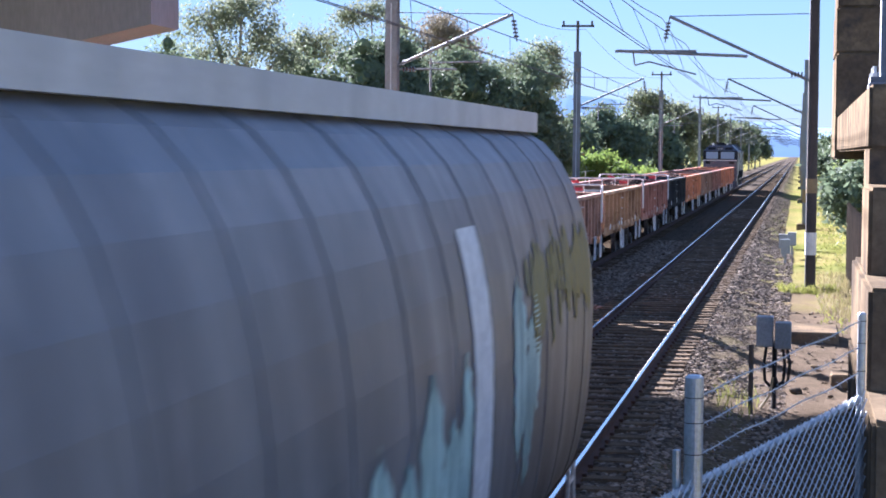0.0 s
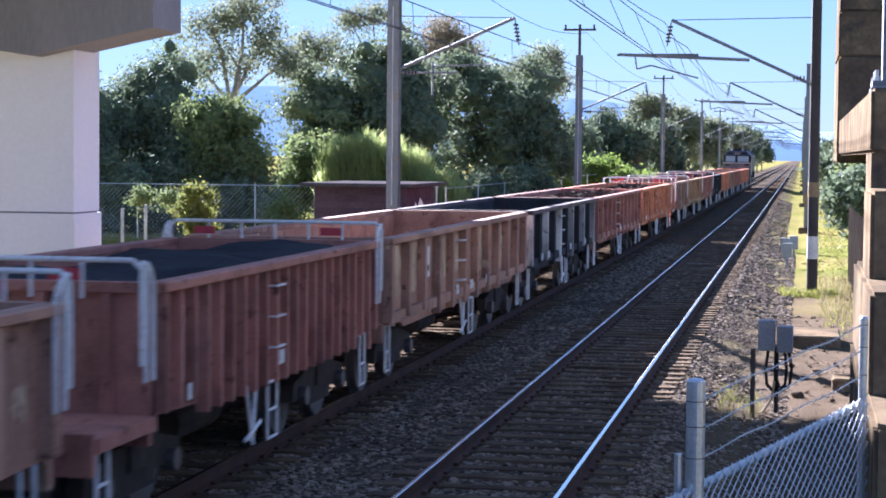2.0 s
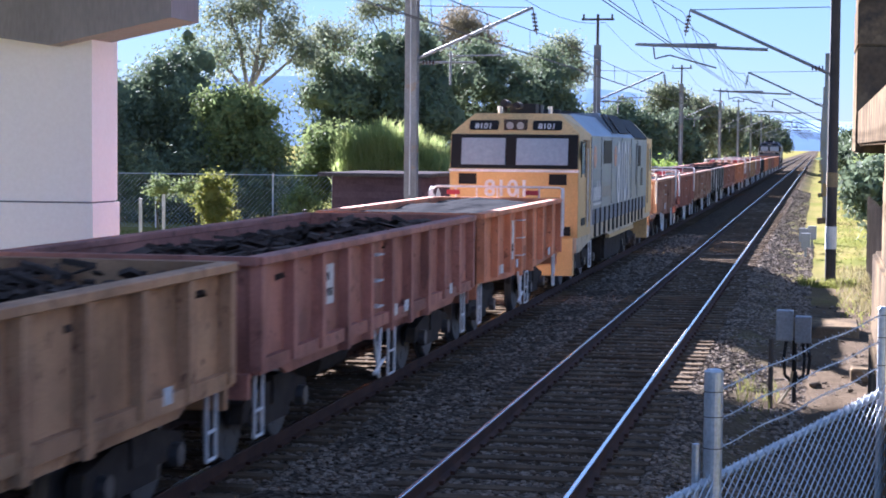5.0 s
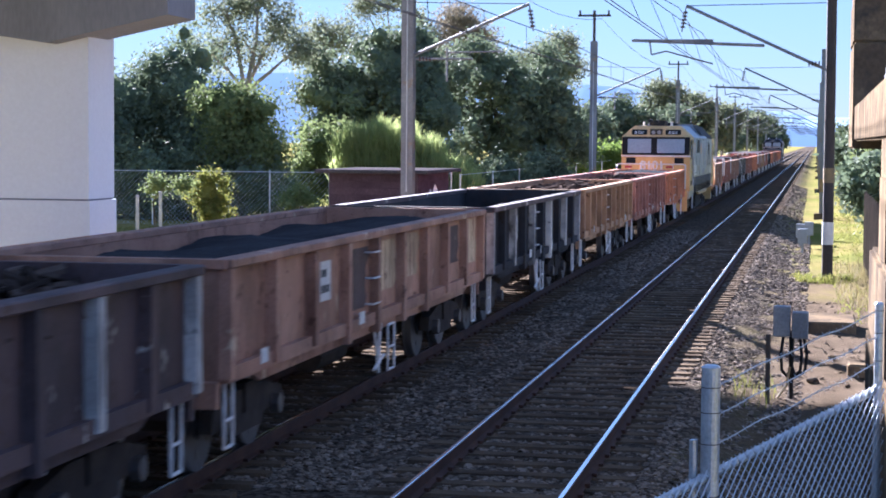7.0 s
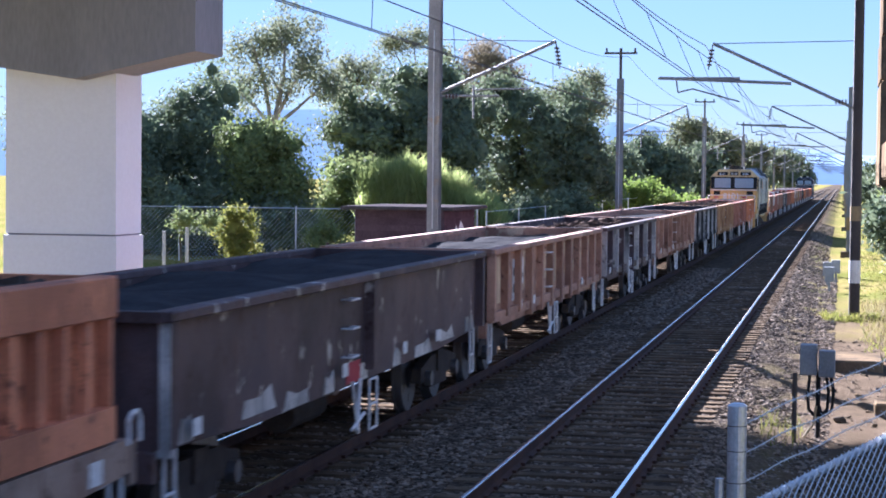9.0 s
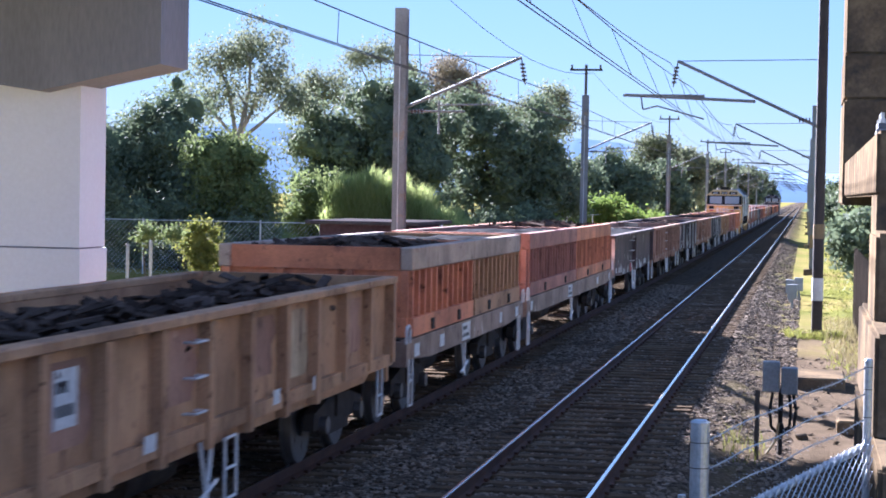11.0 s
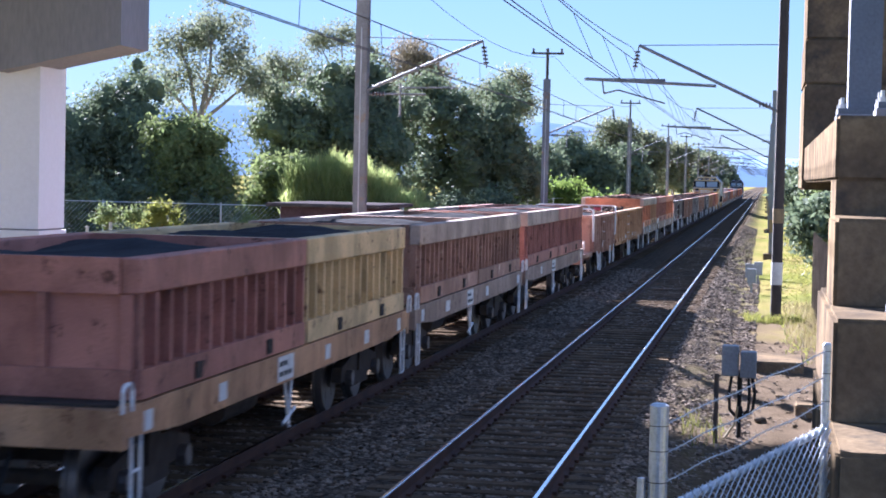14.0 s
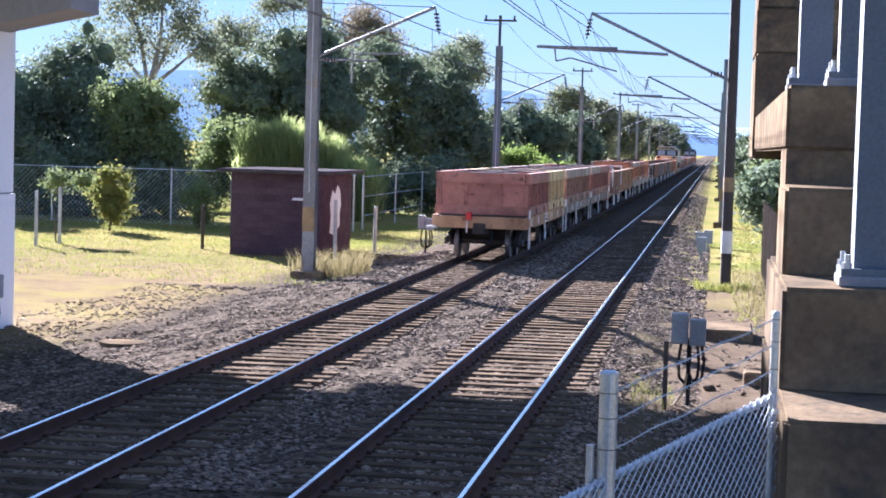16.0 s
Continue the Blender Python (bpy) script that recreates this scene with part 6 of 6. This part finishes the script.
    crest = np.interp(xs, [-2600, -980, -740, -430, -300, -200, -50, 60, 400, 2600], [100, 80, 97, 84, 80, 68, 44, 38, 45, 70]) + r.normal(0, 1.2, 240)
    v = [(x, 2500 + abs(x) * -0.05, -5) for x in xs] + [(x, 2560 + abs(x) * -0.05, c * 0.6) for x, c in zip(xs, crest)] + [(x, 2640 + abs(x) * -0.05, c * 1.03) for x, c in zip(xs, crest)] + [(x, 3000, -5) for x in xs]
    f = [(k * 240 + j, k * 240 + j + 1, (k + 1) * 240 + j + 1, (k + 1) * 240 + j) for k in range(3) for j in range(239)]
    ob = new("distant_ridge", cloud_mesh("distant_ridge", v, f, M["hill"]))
    tagged(ob, "forested ridge on the horizon, blue haze painted in with a faint glow", "hills", kind="structure")


# ---- lineside things ----
def build_lineside():
    shed = empty("shed", "maroon painted hut with a flat sheet roof", "shed")
    shed.location = (-13.85, 61.4, -0.45)
    for z0, z1, nm in ((0, 2.72, "wall"),):
        part("wall", boxes((-1.38, 1.38, -2.5, -2.42, z0, z1 - 0.05)), M["shed_wall"], shed)
        part("wall", boxes((-1.38, 1.38, 2.42, 2.5, z0, z1)), M["shed_wall"], shed)
        part("wall", boxes((-1.46, -1.381, -2.5, 2.5, z0, z1 - 0.02)), M["shed_wall"], shed)
        part("wall", boxes((1.381, 1.46, -2.5, 2.5, z0, z1 - 0.02)), M["shed_wall"], shed)
    for k in range(12):
        part("weatherboard", boxes((-1.46, 1.46, -2.516, -2.501, 0.05 + 0.215 * k, 0.24 + 0.215 * k)), M["shed_wall"], shed)
    for k in range(12):
        part("weatherboard", boxes((1.461, 1.475, -2.5, 2.5, 0.05 + 0.215 * k, 0.24 + 0.215 * k)), M["shed_wall"], shed)
    bm = boxes((-1.85, 1.85, -2.9, 2.9, 2.66, 2.78))
    rounded(bm, 0.02)
    part("roof", bm, M["shed_roof"], shed, "flat roof with a pale fascia")
    part("sign", boxes((0.55, 1.15, -2.53, -2.518, 1.82, 1.9)), M["label"], shed, "small illegible white sign bar")
    bm = bmesh.new()
    prism(bm, [(-1.05, 0.75), (-0.9, 1.3), (-1.1, 1.7), (-0.7, 2.15), (-0.3, 2.0), (0.1, 2.3), (0.55, 2.1), (0.75, 1.6), (0.5, 1.35), (0.6, 0.95), (0.1, 0.8), (-0.4, 0.65)], "x", 1.4755, 1.479)
    part("whitewash_patch", bm, M["label"], shed, "white painted-over patch")
    for x, y, h, mt, lb in ((-11.75, 58.2, 1.9, "pale_post", "pale round post beside the hut"), (-16.8, 61.0, 1.5, "mast_dark", "short dark round post in the grass"), (-11.2, 62.2, 1.6, "pale_post", "thin pale post in the grass"),
                            (-21.9, 59.2, 1.85, "pale_post", "pale old fence post"), (-21.6, 60.6, 1.95, "pale_post", "pale old fence post"), (-0.62, 27.4, 0.98, "timber", "dark weathered timber post")):
        bm = bmesh.new()
        rod(bm, (0, 0, -0.2), (0, 0, h), 0.06 if mt != "timber" else 0.035, 10)
        ob = thing("post", bm, M[mt], lb, "post", "lineside posts")
        ob.location = (x, y, -0.45)
    # boxes beside the tracks
    jb = empty("junction_box", "grey metal junction box with hanging black cables", "junction box", "lineside boxes")
    jb.location = (-0.3, 28.2, -0.52)
    box_post(jb)
    jb = empty("junction_box", "small grey lineside box on a stand", "junction box", "lineside boxes")
    jb.location = (-9.3, 61.0, -0.45)
    box_post(jb)
    for k, (x, y) in enumerate(((-0.4, 66.0), (-0.5, 70.0), (-0.2, 72.0))):
        bm = boxes((-0.16, 0.16, -0.12, 0.12, 0.35, 0.85), (-0.04, 0.04, -0.04, 0.04, -0.1, 0.35))
        rounded(bm, 0.01)
        ob = thing("trackside_box", bm, M["box_grey"], "small pale trackside equipment box", "equipment box", "trackside boxes")
        ob.location = (x, y, -0.5)
    bm = boxes((-0.5, 0.55, -1.0, 1.0, -0.05, 0.26))
    rounded(bm, 0.03)
    ob = thing("concrete_slab", bm, M["concrete"], "pale concrete cover slab in the cess", "slab")
    ob.location = (0.3, 39.4, -0.55)
    bm = boxes((-0.25, 0.42, -0.35, 0.35, 0.0, 0.24))
    rounded(bm, 0.03)
    ob = thing("stone_block", bm, M["concrete"], "rough stone block on bare dirt", "stone")
    ob.location = (0.82, 31.6, -0.55)
    for x, y, s in ((0.02, 30.3, 0.13), (0.35, 33.8, 0.1), (-0.1, 34.6, 0.07), (0.55, 29.8, 0.06)):
        bm = bmesh.new()
        bmesh.ops.create_icosphere(bm, subdivisions=2, radius=s)
        for v in bm.verts:
            v.co *= 0.8 + 0.4 * noise.noise(v.co * 9 + Vector((x, y, 0)))
            v.co.z *= 0.6
        ob = thing("rock", bm, M["concrete"], "brown loose rock on bare dirt", "rock", "loose rocks")
        ob.location = (x, y, -0.48)
    bm = bmesh.new()
    rod(bm, (0, 0, -0.05), (0, 0, 0.05), 0.42, 20)
    ob = thing("manhole_cover", bm, M["concrete"], "round concrete pit cover beside the ballast", "pit cover")
    ob.location = (-10.2, 32.0, -0.4)
    # far mesh fence
    fence = empty("mesh_fence", "grey wire mesh fence along the tree line", "fence")
    for k in range(8):
        x = -33 + 2.6 * k
        bm = bmesh.new()
        rod(bm, (x, 77, -0.5), (x, 77, 1.95 + 0.01 * k), 0.035, 8)
        part("post", bm, M["galv"], fence)
        if k < 7:
            bm = bmesh.new()
            rod(bm, (x, 77, 1.9), (x + 2.6, 77, 1.91), 0.022, 6)
            part("top_rail", bm, M["galv"], fence)
            bm = bmesh.new()
            for j in range(-12, 13):
                for s in (1, -1):
                    a, b2 = x + j * 0.2, x + j * 0.2 + s * 2.3
                    lo, hi = max(min(a, b2), x), min(max(a, b2), x + 2.6)
                    if hi <= lo:
                        continue
                    def zz(q):
                        return -0.4 + 2.3 * abs(q - a) / 2.3
                    rod(bm, (lo, 77, zz(lo)), (hi, 77, zz(hi)), 0.005, 3)
            part("mesh_panel", bm, M["galv"], fence)
    for k in range(10):
        y0 = 78 + 9 * k
        bm = bmesh.new()
        rod(bm, (-14.6 - 0.15 * k, y0, -0.5), (-14.6 - 0.15 * k, y0, 1.9), 0.035, 6)
        part("post", bm, M["galv"], fence)
        bm = bmesh.new()
        for z in (0.2, 1.0, 1.85):
            rod(bm, (-14.6 - 0.15 * k, y0, z), (-14.75 - 0.15 * k, y0 + 9, z), 0.012, 4)
        part("strand", bm, M["galv"], fence)
    # palisade fence on the right
    pal = empty("palisade_fence", "grey weathered paling fence beside the line", "fence")
    for k in range(26):
        y = 44 + 0.62 * k
        bm = boxes((1.48, 1.52, y - 0.03, y + 0.03, -0.5, 1.75 + 0.05 * (k % 3)))
        part("pale", bm, M["timber"], pal)
    for z in (0.2, 1.35):
        part("rail", boxes((1.525, 1.565, 44, 60, z - 0.035, z + 0.035)), M["timber"], pal)


# ---- build ----
build_ground()
build_bridge()
build_footing()
build_overhead()
build_near_fence()
build_lineside()
build_vegetation()
build_trains()
build_track(TRAIN_X, "track_far", "far track with concrete sleepers and rusty rails")
build_track(NEAR_X, "track_near", "near track with concrete sleepers and polished rails")
build_stones()


def motions():
    for ob, x, s, v, t0 in MOVERS:
        walk(ob, [(0.0, pose(x, s - v * t0, 0)), (16.0, pose(x, s + v * (16.0 - t0), 0))])
    speed = {ob: v for ob, x, s, v, t0 in MOVERS}
    for ax, y, r in WHEELS:
        turn = -math.degrees(speed[ax.parent] / r) / FPS
        walk(ax, [(k / FPS, pose(0, y, r, turn * k)) for k in range(16 * FPS + 1)])


motions()
